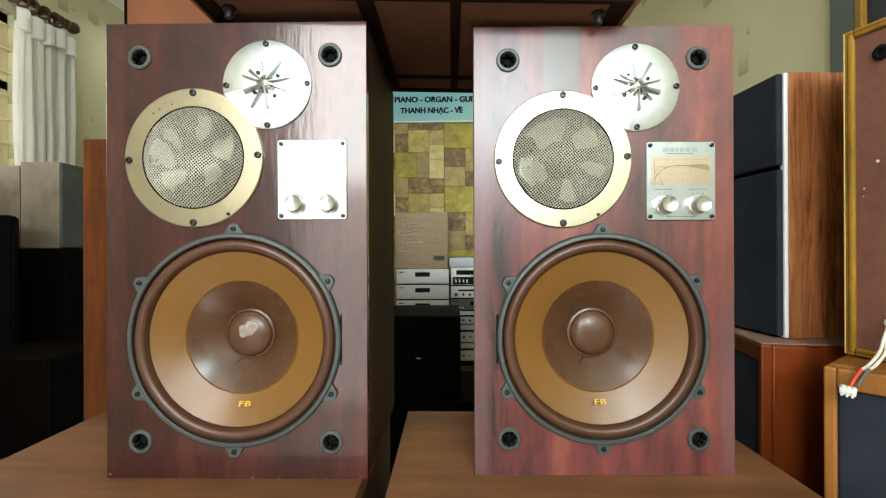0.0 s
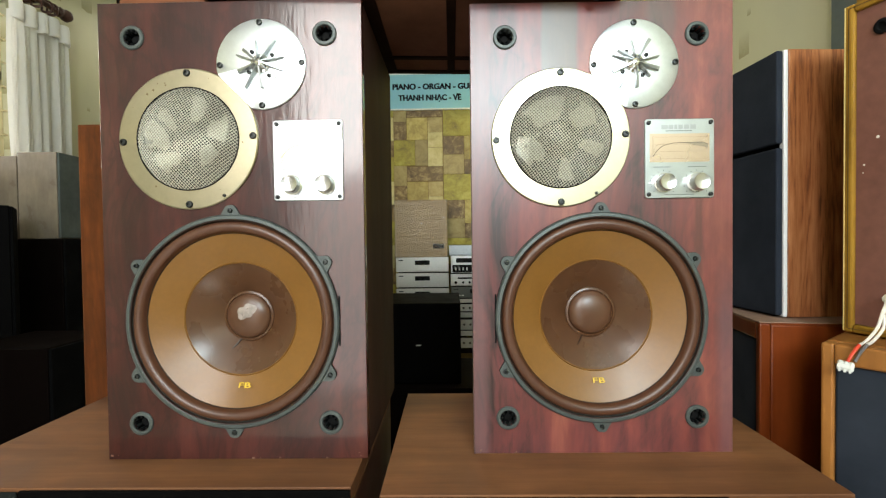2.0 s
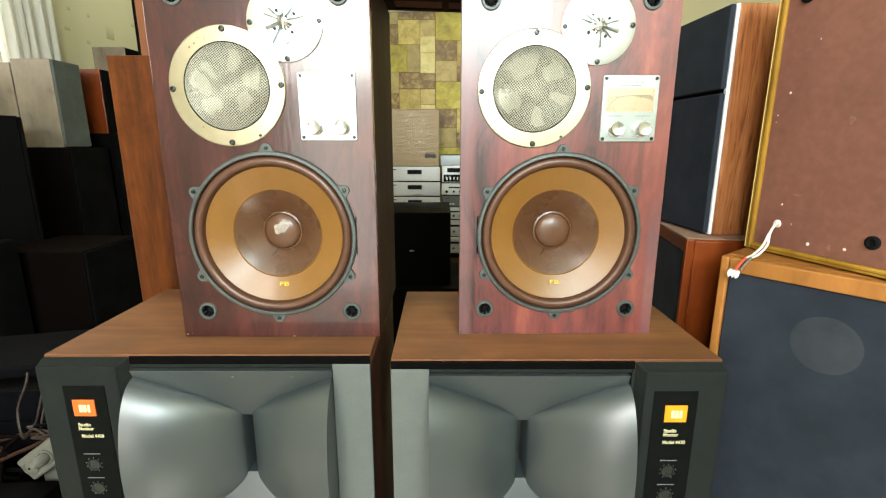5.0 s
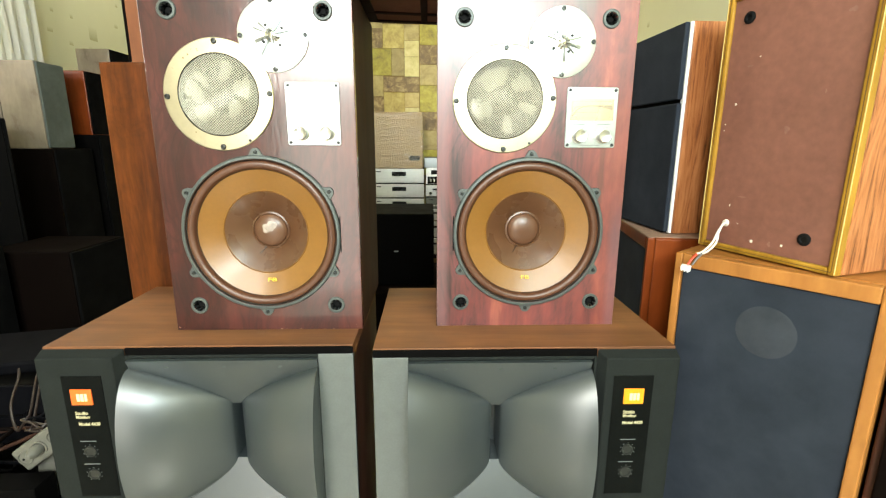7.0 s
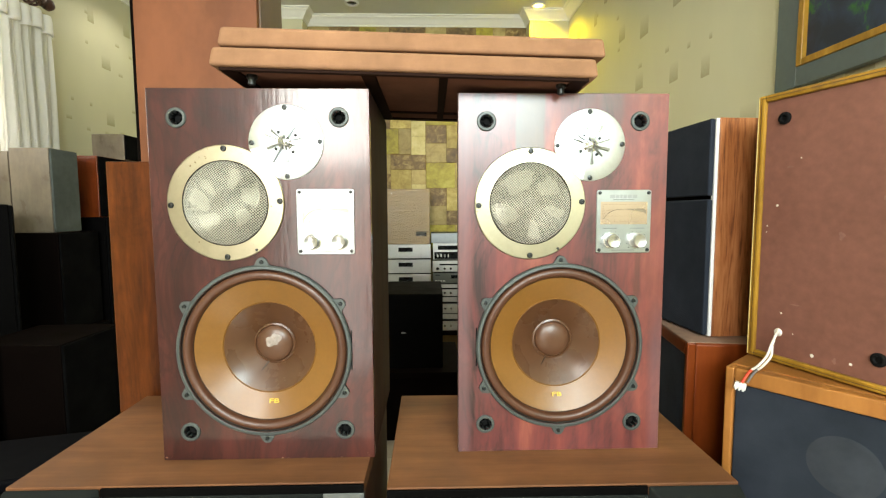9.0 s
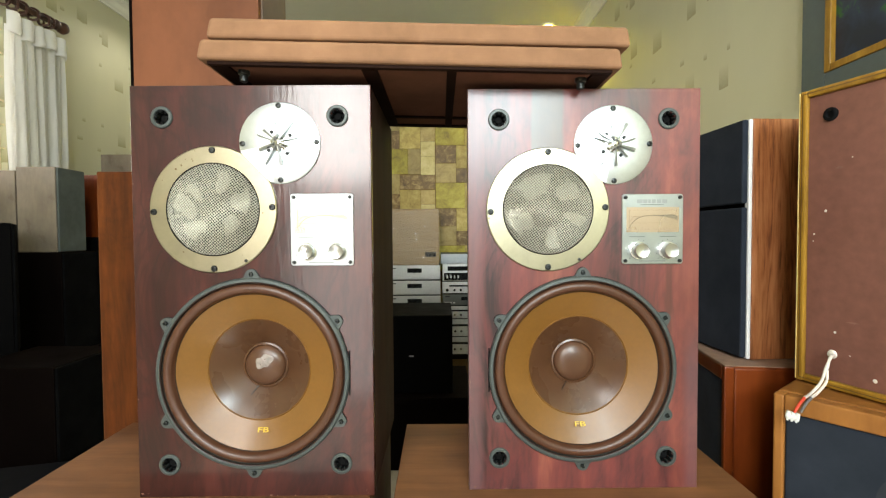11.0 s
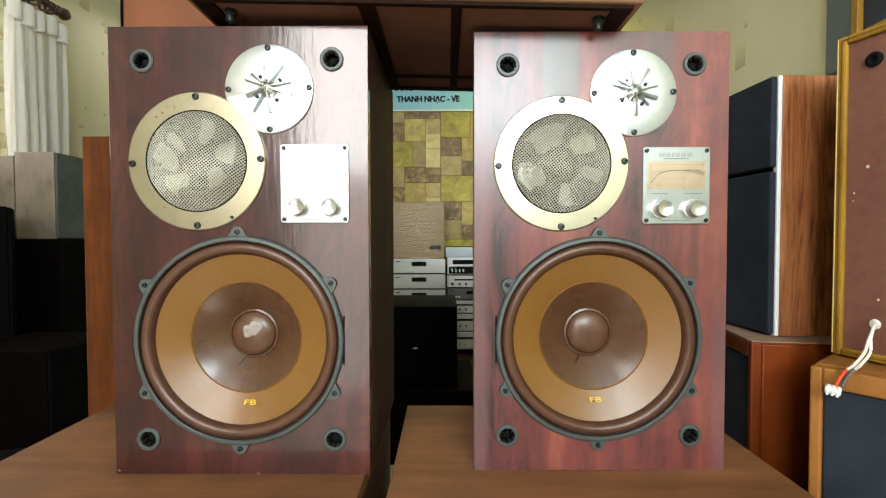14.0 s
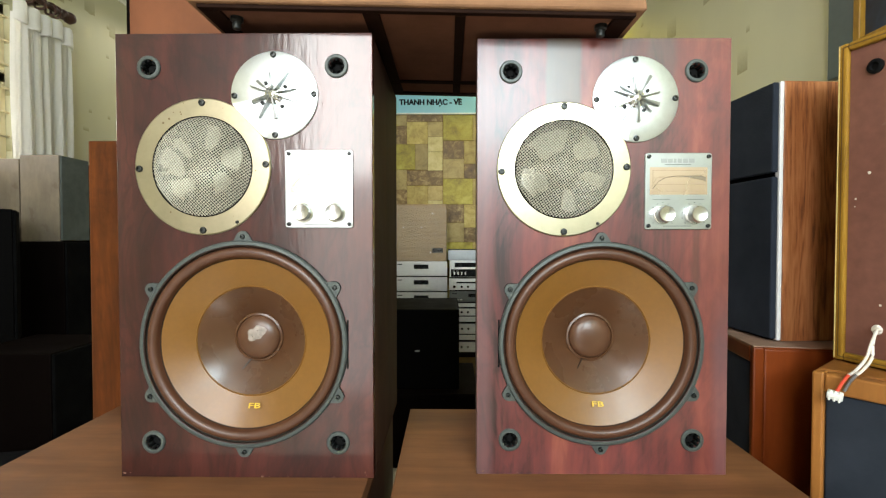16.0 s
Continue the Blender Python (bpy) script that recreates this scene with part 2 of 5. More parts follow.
streak_or_sheen(M_ROSE_RED, 0.101, 0.158, 0.42, 0.72, 0.005, (0.080, 0.088, 0.074), 0.75)
streak_or_sheen(M_ROSE_RED, 0.250, 0.302, 0.56, 0.72, 0.010, (0.095, 0.060, 0.055), 0.55)
# next two: lilac sheen at left and lower right edges, painted into the colour
streak_or_sheen(M_ROSE_RED, -0.05, 0.028, -0.1, 0.74, 0.014, (0.140, 0.085, 0.090), 0.5)
streak_or_sheen(M_ROSE_RED, 0.352, 0.45, -0.1, 0.30, 0.014, (0.120, 0.070, 0.085), 0.45)
streak_or_sheen(M_ROSE_RED, 0.322, 0.338, 0.18, 0.40, 0.005, (0.055, 0.018, 0.014), 0.6)
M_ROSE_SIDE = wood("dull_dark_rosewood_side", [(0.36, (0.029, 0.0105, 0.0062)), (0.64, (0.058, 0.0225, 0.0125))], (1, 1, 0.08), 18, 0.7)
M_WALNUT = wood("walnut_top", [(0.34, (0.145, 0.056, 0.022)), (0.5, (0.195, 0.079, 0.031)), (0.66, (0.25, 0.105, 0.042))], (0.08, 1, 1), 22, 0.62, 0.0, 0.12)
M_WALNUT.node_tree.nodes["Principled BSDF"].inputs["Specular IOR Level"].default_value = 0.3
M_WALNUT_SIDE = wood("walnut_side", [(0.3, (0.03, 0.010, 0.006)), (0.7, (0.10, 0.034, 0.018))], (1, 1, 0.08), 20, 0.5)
M_DUSTY = plain("dusty_veneer_top", (0.25, 0.15, 0.10), 0.7, 0, 40, 0.3)
M_CARCASS = plain("brown_grey_board", (0.135, 0.085, 0.055), 0.55, 0, 30, 0.2)
M_ORANGE = wood("orange_veneer", [(0.36, (0.048, 0.010, 0.002)), (0.5, (0.105, 0.024, 0.003)), (0.66, (0.18, 0.048, 0.007))], (1, 1, 0.10), 16, 0.36, 0.15, 0.08, 0.5, 0.25, 0.22, 9, 0.2, 0.035)
M_OAK = cathedral("striped_teak_veneer", (0.125, 0.040, 0.014), (0.32, 0.112, 0.038), (0.44, 0.180, 0.070))
M_RED = wood("red_brown_lacquer", [(0.36, (0.125, 0.022, 0.0042)), (0.64, (0.245, 0.050, 0.0085))], (1, 1, 0.15), 8, 0.36, 0.2, 0.05, 0.6)
M_PANEL = wood("reddish_panel", [(0.3, (0.180, 0.062, 0.027)), (0.7, (0.225, 0.082, 0.037))], (1, 1, 0.12), 7, 0.5, 0.0, 0.04, 0.6)
M_HONEY = wood("honey_wood_trim", [(0.36, (0.27, 0.100, 0.023)), (0.64, (0.42, 0.175, 0.043))], (1, 1, 0.2), 14, 0.4, 0.1, 0.08)
M_GILT = wood("yellow_trim_strip", [(0.3, (0.15, 0.068, 0.008)), (0.55, (0.36, 0.19, 0.024)), (0.8, (0.52, 0.31, 0.055))], (1, 1, 0.2), 24, 0.35, 0.2, 0.1)
M_MAROON = plain("maroon_paint", (0.180, 0.073, 0.052), 0.5, 0, 60, 0.24, 0.06)
M_GROOVE = plain("dark_trim_groove", (0.10, 0.045, 0.008), 0.5)
M_BEAD = plain("pale_trim_bead", (0.55, 0.40, 0.14), 0.4)
M_SMEAR = plain("pale_maroon_smear", (0.215, 0.105, 0.080), 0.6, 0, 120, 0.3)
M_NAVY = cloth("navy_speaker_cloth", (0.020, 0.0255, 0.037))
M_NAVY_DUSTY = cloth("dusty_navy_cloth", (0.034, 0.039, 0.049))
M_BROWN_CLOTH = cloth("tan_brown_grille_cloth", (0.30, 0.155, 0.084), 700, 0.15)
M_BACK_CLOTH = cloth("brown_cloth_reverse", (0.165, 0.066, 0.040), 700, 0.1)
M_FRAME_BACK = plain("stained_grille_frame", (0.018, 0.0085, 0.006), 0.6, 0, 50, 0.25)
M_WHITE_EDGE = plain("white_edge_strip", (0.74, 0.73, 0.71), 0.4, 0, 60, 0.04)
M_BLACK = plain("black_vinyl", (0.0025, 0.0023, 0.0023), 0.6, 0, 90, 0.3)
M_BLACK_GLOSS = plain("black_gloss", (0.003, 0.003, 0.004), 0.52)
M_BLACK_CLOTH = cloth("black_cloth", (0.002, 0.002, 0.0022))
M_DARK_BROWN = plain("dark_brown_board", (0.0035, 0.0021, 0.0017), 0.6, 0, 50, 0.25)
M_CHARCOAL = plain("charcoal_baffle", (0.088, 0.097, 0.094), 0.42, 0, 300, 0.14, 0.1)
M_HORN = plain("horn_moulding", (0.029, 0.036, 0.039), 0.40, 0, 200, 0.02, 0.0, 0.0)
for lk in list(M_HORN.node_tree.links):
    if lk.to_socket.name == "Roughness" and lk.to_node.type == "BSDF_PRINCIPLED":
        M_HORN.node_tree.links.remove(lk)
M_HORN.node_tree.nodes["Principled BSDF"].inputs["Roughness"].default_value = 0.35
M_HORN.node_tree.nodes["Principled BSDF"].inputs["Specular IOR Level"].default_value = 1.0
M_LABEL = plain("label_plate", (0.005, 0.0055, 0.005), 0.6)
M_BLOCK = plain("black_grey_block", (0.015, 0.017, 0.016), 0.5, 0, 300, 0.14, 0.1)
M_ORANGE_BADGE = plain("orange_badge", (0.80, 0.12, 0.015), 0.4, 0, 30, 0.05, 0)
M_AMBER_BADGE = plain("amber_badge", (0.85, 0.27, 0.01), 0.4, 0, 30, 0.05, 0)
M_PRINT = plain("cream_print", (0.62, 0.56, 0.34), 0.5, 0, 30, 0.05, 0)
M_PRINT_DARK = plain("dark_print", (0.012, 0.013, 0.017), 0.6, 0, 30, 0.05, 0)
M_YELLOW_PRINT = plain("yellow_print", (0.70, 0.44, 0.015), 0.4, 0, 30, 0.05, 0)
M_PLATE_PRINT = plain("grey_plate_print", (0.16, 0.17, 0.17), 0.5, 0, 30, 0.05, 0)
M_PLATE_FAINT = plain("faint_plate_print", (0.30, 0.31, 0.31), 0.4, 0.6, 30, 0.05, 0)
M_GRAPH_LINE = plain("brown_graph_line", (0.22, 0.15, 0.10), 0.5, 0, 30, 0.05, 0)
M_GRAPH_SHADE = plain("grey_graph_shading", (0.30, 0.25, 0.20), 0.3, 0.85, 40, 0.06, 0)
M_GRAPH = plain("gold_graph_field", (0.50, 0.385, 0.29), 0.3, 0.85, 40, 0.06, 0)
for ink in (M_PLATE_PRINT, M_GRAPH_LINE):
    ink.node_tree.nodes["Principled BSDF"].inputs["Specular IOR Level"].default_value = 0.1
M_ALU = brushed("brushed_aluminium", (0.80, 0.84, 0.86), 0.42)
M_ALU_PLATE = brushed("satin_panel", (0.41, 0.43, 0.43), 0.32)
M_CHAMPAGNE = brushed("champagne_ring", (0.49, 0.44, 0.305), 0.30, True)
M_TARNISH = plain("brown_tarnish", (0.22, 0.16, 0.08), 0.6, 0.2)
M_CHROME = brushed("chrome", (0.8, 0.8, 0.8), 0.15)
M_KNOB = brushed("turned_knob", (0.74, 0.74, 0.72), 0.27, True)
M_WIRE = plain("woven_wire", (0.74, 0.72, 0.64), 0.32, 0.7, 200, 0.15, 0)
M_SCREW = plain("blackened_screw", (0.03, 0.032, 0.03), 0.35, 0.6)
M_FRAME = plain("green_grey_basket", (0.062, 0.073, 0.069), 0.45, 0.2, 120, 0.2)
M_SURROUND = plain("brown_surround", (0.075, 0.029, 0.015), 0.34, 0, 70, 0.15, 0.05)
M_LIP = plain("dark_glue_line", (0.022, 0.009, 0.005), 0.5)
M_CONE = plain("tan_paper_cone", (0.180, 0.079, 0.0145), 0.34, 0, 160, 0.10, 0.12)
M_CONE_DARK = plain("brown_inner_cone", (0.080, 0.034, 0.015), 0.29, 0, 120, 0.15, 0.05)
M_CAP = plain("brown_dust_cap", (0.092, 0.040, 0.020), 0.34, 0, 90, 0.22, 0.05)
M_SCUFF = plain("pale_scuff", (0.25, 0.205, 0.178), 0.45, 0, 160, 0.6, 0.3)
M_CHIP = plain("bare_wood_chip", (0.20, 0.11, 0.075), 0.7)
M_MID_CONE = plain("olive_mid_cone", (0.045, 0.044, 0.034), 0.5, 0, 25, 0.45, 0.05)
M_DIAPHRAGM = plain("cream_mid_petal", (0.33, 0.315, 0.26), 0.4, 0.1)
M_HOLE = plain("black_hole", (0.008, 0.008, 0.008), 0.6, 0, 80, 0.2, 0)
M_GREY_SIDE = wood("greyed_pale_veneer", [(0.3, (0.18, 0.145, 0.105)), (0.7, (0.29, 0.24, 0.18))], (1, 1, 0.2), 10, 0.32, 0.1, 0.05)
M_GREY_GRILLE = cloth("grey_green_cloth", (0.085, 0.10, 0.095))
M_CEILING = plain("white_ceiling_paint", (0.62, 0.62, 0.56), 0.8, 0, 20, 0.03, 0.02)
M_CORNICE = plain("cream_plaster", (0.74, 0.73, 0.66), 0.7, 0, 20, 0.03, 0.02)
M_FLOOR = plain("cream_glazed_tile", (0.46, 0.43, 0.36), 0.09, 0, 12, 0.12, 0.0)
M_GROUT = plain("grey_floor_joint", (0.18, 0.16, 0.13), 0.8)
M_CURTAIN = plain("white_curtain", (0.88, 0.88, 0.86), 0.8, 0, 30, 0.05, 0.1)
cn_, cl_ = M_CURTAIN.node_tree.nodes, M_CURTAIN.node_tree.links
tl_, mx_ = cn_.new("ShaderNodeBsdfTranslucent"), cn_.new("ShaderNodeMixShader")
tl_.inputs["Color"].default_value, mx_.inputs[0].default_value = (0.86, 0.85, 0.79, 1), 0.38
cl_.new(cn_["Principled BSDF"].outputs[0], mx_.inputs[1]), cl_.new(tl_.outputs[0], mx_.inputs[2])
cl_.new(mx_.outputs[0], cn_["Material Output"].inputs["Surface"])
M_ROD = plain("dark_carved_wood", (0.055, 0.022, 0.014), 0.35)
M_WINDOW = plain("cream_window_paint", (0.72, 0.62, 0.38), 0.45, 0, 40, 0.08, 0.03)
M_FRONT_WALL = plain("front_wall_paint", (0.40, 0.36, 0.27), 0.7, 0, 15, 0.08)
M_PAPER_R = wallpaper("pale_green_wallpaper", (0.57, 0.55, 0.37), (0.30, 0.26, 0.14), 1)
M_PAPER_L = wallpaper("pale_green_wallpaper_left", (0.56, 0.54, 0.365), (0.30, 0.27, 0.13), 1)
M_STONE_BED = plain("stone_paper_joint", (0.20, 0.12, 0.03), 0.7)


def stone_print(name, dark, mid, light, blotch):
    """Printed stone: cloudy tone and speckle that differ from block to block."""
    m, n, l, p = material(name)
    info, add, tc = n.new("ShaderNodeObjectInfo"), n.new("ShaderNodeVectorMath"), n.new("ShaderNodeTexCoord")
    add.operation = "ADD"
    l.new(tc.outputs["Object"], add.inputs[0])
    l.new(calc(n, l, "MULTIPLY", info.outputs["Random"], 37.0), add.inputs[1])
    big, small = noise_tex(n, l, add.outputs[0], blotch, 4, 0.6, 0.8), noise_tex(n, l, add.outputs[0], blotch * 6, 4, 0.7)
    r = ramp(n, [(0.34, dark), (0.50, mid), (0.66, light)])
    l.new(calc(n, l, "ADD", calc(n, l, "MULTIPLY", big, 0.7), calc(n, l, "MULTIPLY", small, 0.3)), r.inputs[0])
    k = ramp(n, [(0.0, (0.80, 0.78, 0.74)), (1.0, (1.15, 1.15, 1.15))])
    l.new(info.outputs["Random"], k.inputs[0])
    l.new(mixed(n, l, 1.0, r.outputs[0], k.outputs[0], "MULTIPLY"), p.inputs["Base Color"])
    p.inputs["Roughness"].default_value = 0.5
    bump(n, l, small, 0.25, p, 0.001)
    return m


M_STONES = [stone_print("olive_stone", (0.19, 0.145, 0.016), (0.37, 0.315, 0.028), (0.49, 0.44, 0.075), 9),
            stone_print("ochre_stone", (0.27, 0.19, 0.040), (0.43, 0.335, 0.085), (0.55, 0.46, 0.155), 10),
            stone_print("brown_stone", (0.075, 0.043, 0.012), (0.18, 0.110, 0.032), (0.42, 0.31, 0.12), 15),
            stone_print("pale_stone", (0.42, 0.35, 0.13), (0.56, 0.495, 0.225), (0.64, 0.58, 0.31), 8),
            stone_print("tan_stone", (0.25, 0.185, 0.060), (0.38, 0.295, 0.105), (0.46, 0.37, 0.15), 9)]
M_SIGN = plain("pale_blue_sign", (0.25, 0.56, 0.66), 0.35, 0, 20, 0.04, 0)
M_SIGN_EDGE = plain("white_sign_edge", (0.8, 0.82, 0.8), 0.4)
M_SILVER = brushed("silver_fascia", (0.72, 0.72, 0.70), 0.4)
M_CARDBOARD = plain("wrapped_cardboard", (0.36, 0.23, 0.10), 0.4, 0, 50, 0.25, 1.0, 1.0, (1, 1, 3))
for nd in M_CARDBOARD.node_tree.nodes:
    if nd.type == "BUMP":
        nd.inputs["Distance"].default_value = 0.012
M_FILM, fn, fl_, fp = material("clear_film")
fp.inputs["Base Color"].default_value, fp.inputs["Roughness"].default_value, fp.inputs["Alpha"].default_value = (0.9, 0.9, 0.9, 1), 0.18, 0.16
fp.inputs["Specular IOR Level"].default_value, fp.inputs["Coat Weight"].default_value = 1.0, 1.0
M_DISPLAY = plain("dark_display", (0.012, 0.014, 0.015), 0.12)
M_MAT_GREY = plain("grey_green_picture_frame", (0.075, 0.095, 0.090), 0.4, 0, 40, 0.12)
M_CABLE_WHITE = plain("white_wire", (0.72, 0.66, 0.58), 0.45)
M_CABLE_RED = plain("red_wire", (0.62, 0.05, 0.02), 0.4)
M_CABLE_GREY = plain("grey_wire", (0.11, 0.10, 0.10), 0.4)
M_CABLE_BROWN = plain("brown_wire", (0.020, 0.011, 0.008), 0.5)
M_WHITE_PLASTIC = plain("white_plastic", (0.62, 0.62, 0.59), 0.35)
M_GREY_PLASTIC = plain("yellowed_plastic", (0.11, 0.107, 0.09), 0.45, 0, 40, 0.25)
M_GLASS_BULB = plain("lamp_housing", (0.8, 0.8, 0.78), 0.3)


def glow(name, color, strength):
    m, n, l, p = material(name)
    p.inputs["Emission Color"].default_value, p.inputs["Emission Strength"].default_value = (*color, 1), strength
    return m


M_YELLOW_GLOW, M_WHITE_GLOW = glow("yellow_lamp_face", (1.0, 0.72, 0.10), 12), glow("white_lamp_face", (1, 0.96, 0.88), 12)


def picture_paint():
    m, n, l, p = material("dark_blue_painting")
    v = coords(n, l, (1, 1, 1))
    r = ramp(n, [(0.40, (0.008, 0.013, 0.028)), (0.56, (0.015, 0.03, 0.06)), (0.63, (0.02, 0.11, 0.02)), (0.70, (0.05, 0.22, 0.03)), (0.78, (0.3, 0.13, 0.05))])
    l.new(noise_tex(n, l, v, 11, 5, 0.6, 0.5), r.inputs[0])
    l.new(r.outputs[0], p.inputs["Base Color"])
    p.inputs["Roughness"].default_value = 0.3
    return m


M_PICTURE = picture_paint()


# ---- mesh helpers ----
def part(name, bm, mat, parent, label="", smooth=False):
    me = bpy.data.meshes.new(name)
    bmesh.ops.recalc_face_normals(bm, faces=bm.faces)
    bm.to_mesh(me)
    bm.free()
    me.materials.append(mat)
    if smooth:
        for f in me.polygons:
            f.use_smooth = True
        me.set_sharp_from_angle(angle=radians(38))
    ob = new(name, me)
    ob.parent = parent
    return tagged(ob, label)


def thing(name, m, label, category, group="", kind=""):
    ob = new(name)
    ob.empty_display_size = 0.05
    ob.matrix_world = m
    return tagged(ob, label, category, group, kind)


def box(x0, x1, y0, y1, z0, z1, bevel=0.0, bm=None, segs=2):
    b = bmesh.new()
    bmesh.ops.create_cube(b, size=1)
    for v in b.verts:
        v.co = ((x0 + x1) / 2 + v.co.x * (x1 - x0), (y0 + y1) / 2 + v.co.y * (y1 - y0), (z0 + z1) / 2 + v.co.z * (z1 - z0))
    if bevel:
        bmesh.ops.bevel(b, geom=list(b.edges), offset=bevel, segments=segs, affect="EDGES", profile=0.5)
    if bm is None:
        return b
    tmp = bpy.data.meshes.new("tmp")
    b.to_mesh(tmp)
    b.free()
    bm.from_mesh(tmp)
    bpy.data.meshes.remove(tmp)
    return bm


def revolve(prof, cx, cz, segs=48, limit=None, bm=None, close_in=True, y0=0.0):
    """Turns (radius, forward) pairs round an axis that points out of the front (-y). limit(angle): the greatest radius."""
    bm = bm or bmesh.new()
    rings = []
    for r, f in prof:
        ring = []
        for i in range(segs):
            a = 2 * math.pi * i / segs
            q = min(r, limit(a)) if limit else r
            ring.append(bm.verts.new((cx + q * math.cos(a), y0 - f, cz + q * math.sin(a))))
        rings.append(ring)
    for a, b in zip(rings, rings[1:]):
        for i in range(segs):
            j = (i + 1) % segs
            bm.faces.new((a[i], a[j], b[j], b[i]))
    if close_in:
        bm.faces.new(rings[-1])
    return bm


def pierced_box(W, H, D, holes, lip=0.0006):
    """A box with its front at y = 0 and round holes (x, z, radius) through the front."""
    bm = bmesh.new()

    def ring(pts, y):
        return [bm.verts.new((x, y, z)) for x, z in pts]

    def bridge(a, b):
        for i in range(len(a)):
            bm.faces.new((a[i], a[(i + 1) % len(a)], b[(i + 1) % len(b)], b[i]))

    inner = ring([(lip, lip), (W - lip, lip), (W - lip, H - lip), (lip, H - lip)], 0)
    outer = ring([(0, 0), (W, 0), (W, H), (0, H)], lip)
    back = ring([(0, 0), (W, 0), (W, H), (0, H)], D)
    bridge(inner, outer), bridge(outer, back)
    edges = [bm.edges.get((inner[i], inner[(i + 1) % 4])) for i in range(4)]
    for cx, cz, r in holes:
        n = 64 if r > 0.05 else 20
        pts = [(cx + r * math.cos(2 * math.pi * k / n), cz + r * math.sin(2 * math.pi * k / n)) for k in range(n)]
        a, b = ring(pts, 0), ring(pts, 0.015)
        bridge(a, b)
        edges += [bm.edges.get((a[k], a[(k + 1) % n])) for k in range(n)]
    bmesh.ops.triangle_fill(bm, edges=edges, use_beauty=True, use_dissolve=False, normal=(0, -1, 0))
    return bm


def rounded_plate(x0, x1, z0, z1, front, back, r):
    """A flat plate with rounded corners and a fine chamfer round its front."""
    bm = bmesh.new()

    def ring(y, inset):
        q = r - inset
        pts = []
        for cx, cz, a0 in ((x1 - r, z1 - r, 0), (x0 + r, z1 - r, 90), (x0 + r, z0 + r, 180), (x1 - r, z0 + r, 270)):
            pts += [bm.verts.new((cx + q * math.cos(radians(a0 + 15 * k)), y, cz + q * math.sin(radians(a0 + 15 * k)))) for k in range(7)]
        return pts

    a, b, c = ring(front, 0.0007), ring(front + 0.0006, 0.0), ring(back, 0.0)
    bm.faces.new(a)
    for p, q in ((a, b), (b, c)):
        for i in range(len(p)):
            bm.faces.new((p[i], p[(i + 1) % len(p)], q[(i + 1) % len(q)], q[i]))
    bm.faces.new(c)
    return bm


def tube(points, r, sides=8, bm=None):
    bm = bm or bmesh.new()
    pts = [Vector(p) for p in points]
    rings = []
    for i, p in enumerate(pts):
        d = (pts[min(i + 1, len(pts) - 1)] - pts[max(i - 1, 0)]).normalized()
        s = d.cross(Vector((0, 0, 1)) if abs(d.z) < 0.9 else Vector((1, 0, 0))).normalized()
        t = d.cross(s)
        rings.append([bm.verts.new(p + r * (math.cos(2 * math.pi * k / sides) * s + math.sin(2 * math.pi * k / sides) * t)) for k in range(sides)])
    for a, b in zip(rings, rings[1:]):
        for k in range(sides):
            bm.faces.new((a[k], a[(k + 1) % sides], b[(k + 1) % sides], b[k]))
    bm.faces.new(rings[0]), bm.faces.new(rings[-1])
    return bm


def curve_points(ctrl, steps=10):
    """A smooth line through the control points."""
    c = [Vector(p) for p in ctrl]
    c = [c[0]] + c + [c[-1]]
    out = []
    for a, b, d, e in zip(c, c[1:], c[2:], c[3:]):
        for i in range(steps):
            t = i / steps
            out.append(0.5 * ((2 * b) + (d - a) * t + (2 * a - 5 * b + 4 * d - e) * t * t + (3 * b - a - 3 * d + e) * t ** 3))
    return out + [c[-2]]


def lettering(name, words, size, mat, parent, m, width=None, weight=0.0, spacing=1.0):
    """Flat letters that read along +x and stand along +z, facing -y; m places them in the parent."""
    cu = bpy.data.curves.new(name, "FONT")
    cu.body, cu.size, cu.align_x, cu.offset, cu.extrude, cu.space_character = words, size, "LEFT", weight, 0.0003, spacing
    tmp = new("tmp", cu)
    me = bpy.data.meshes.new_from_object(tmp.evaluated_get(bpy.context.evaluated_depsgraph_get()))
    bpy.data.objects.remove(tmp)
    if width:
        k = width / max(v.co.x for v in me.vertices)
        for v in me.vertices:
            v.co.x *= k
    me.transform(m @ pose(0, 0, 0, 90, 0, 0))
    me.materials.clear()
    me.materials.append(mat)
    me.name = name
    ob = new(name, me)
    ob.parent = parent
    return ob


# ---- the room ----
WALL_L, WALL_R, BACK, ALCOVE, FRONT, CEIL = -2.40, 1.20, 4.00, 4.16, -2.3, 3.085
XL, XR = -1.09, 0.86


def structure(name, bm, mat, label, category):
    return tagged(part(name, bm, mat, None), label, category, "", "structure")


floor = structure("floor", box(WALL_L - 0.2, WALL_R + 0.2, FRONT - 0.2, ALCOVE + 0.2, -0.1, -0.004), M_GROUT, "cream glazed tile shop floor with grey joints", "floor")
structure("ceiling", box(WALL_L - 0.2, WALL_R + 0.2, FRONT - 0.2, ALCOVE + 0.2, CEIL, CEIL + 0.1), M_CEILING, "white painted flat ceiling", "ceiling")
structure("wall_right", box(WALL_R, WALL_R + 0.15, FRONT, ALCOVE + 0.2, 0, CEIL), M_PAPER_R, "pale green wallpaper wall with faded squares", "wall")
WY0, WY1, WZ0, WZ1 = 1.35, 2.54, 1.60, 2.55
bm = box(WALL_L - 0.15, WALL_L, FRONT, WY0, 0, CEIL)
box(WALL_L - 0.15, WALL_L, WY1, ALCOVE + 0.2, 0, CEIL, 0, bm)
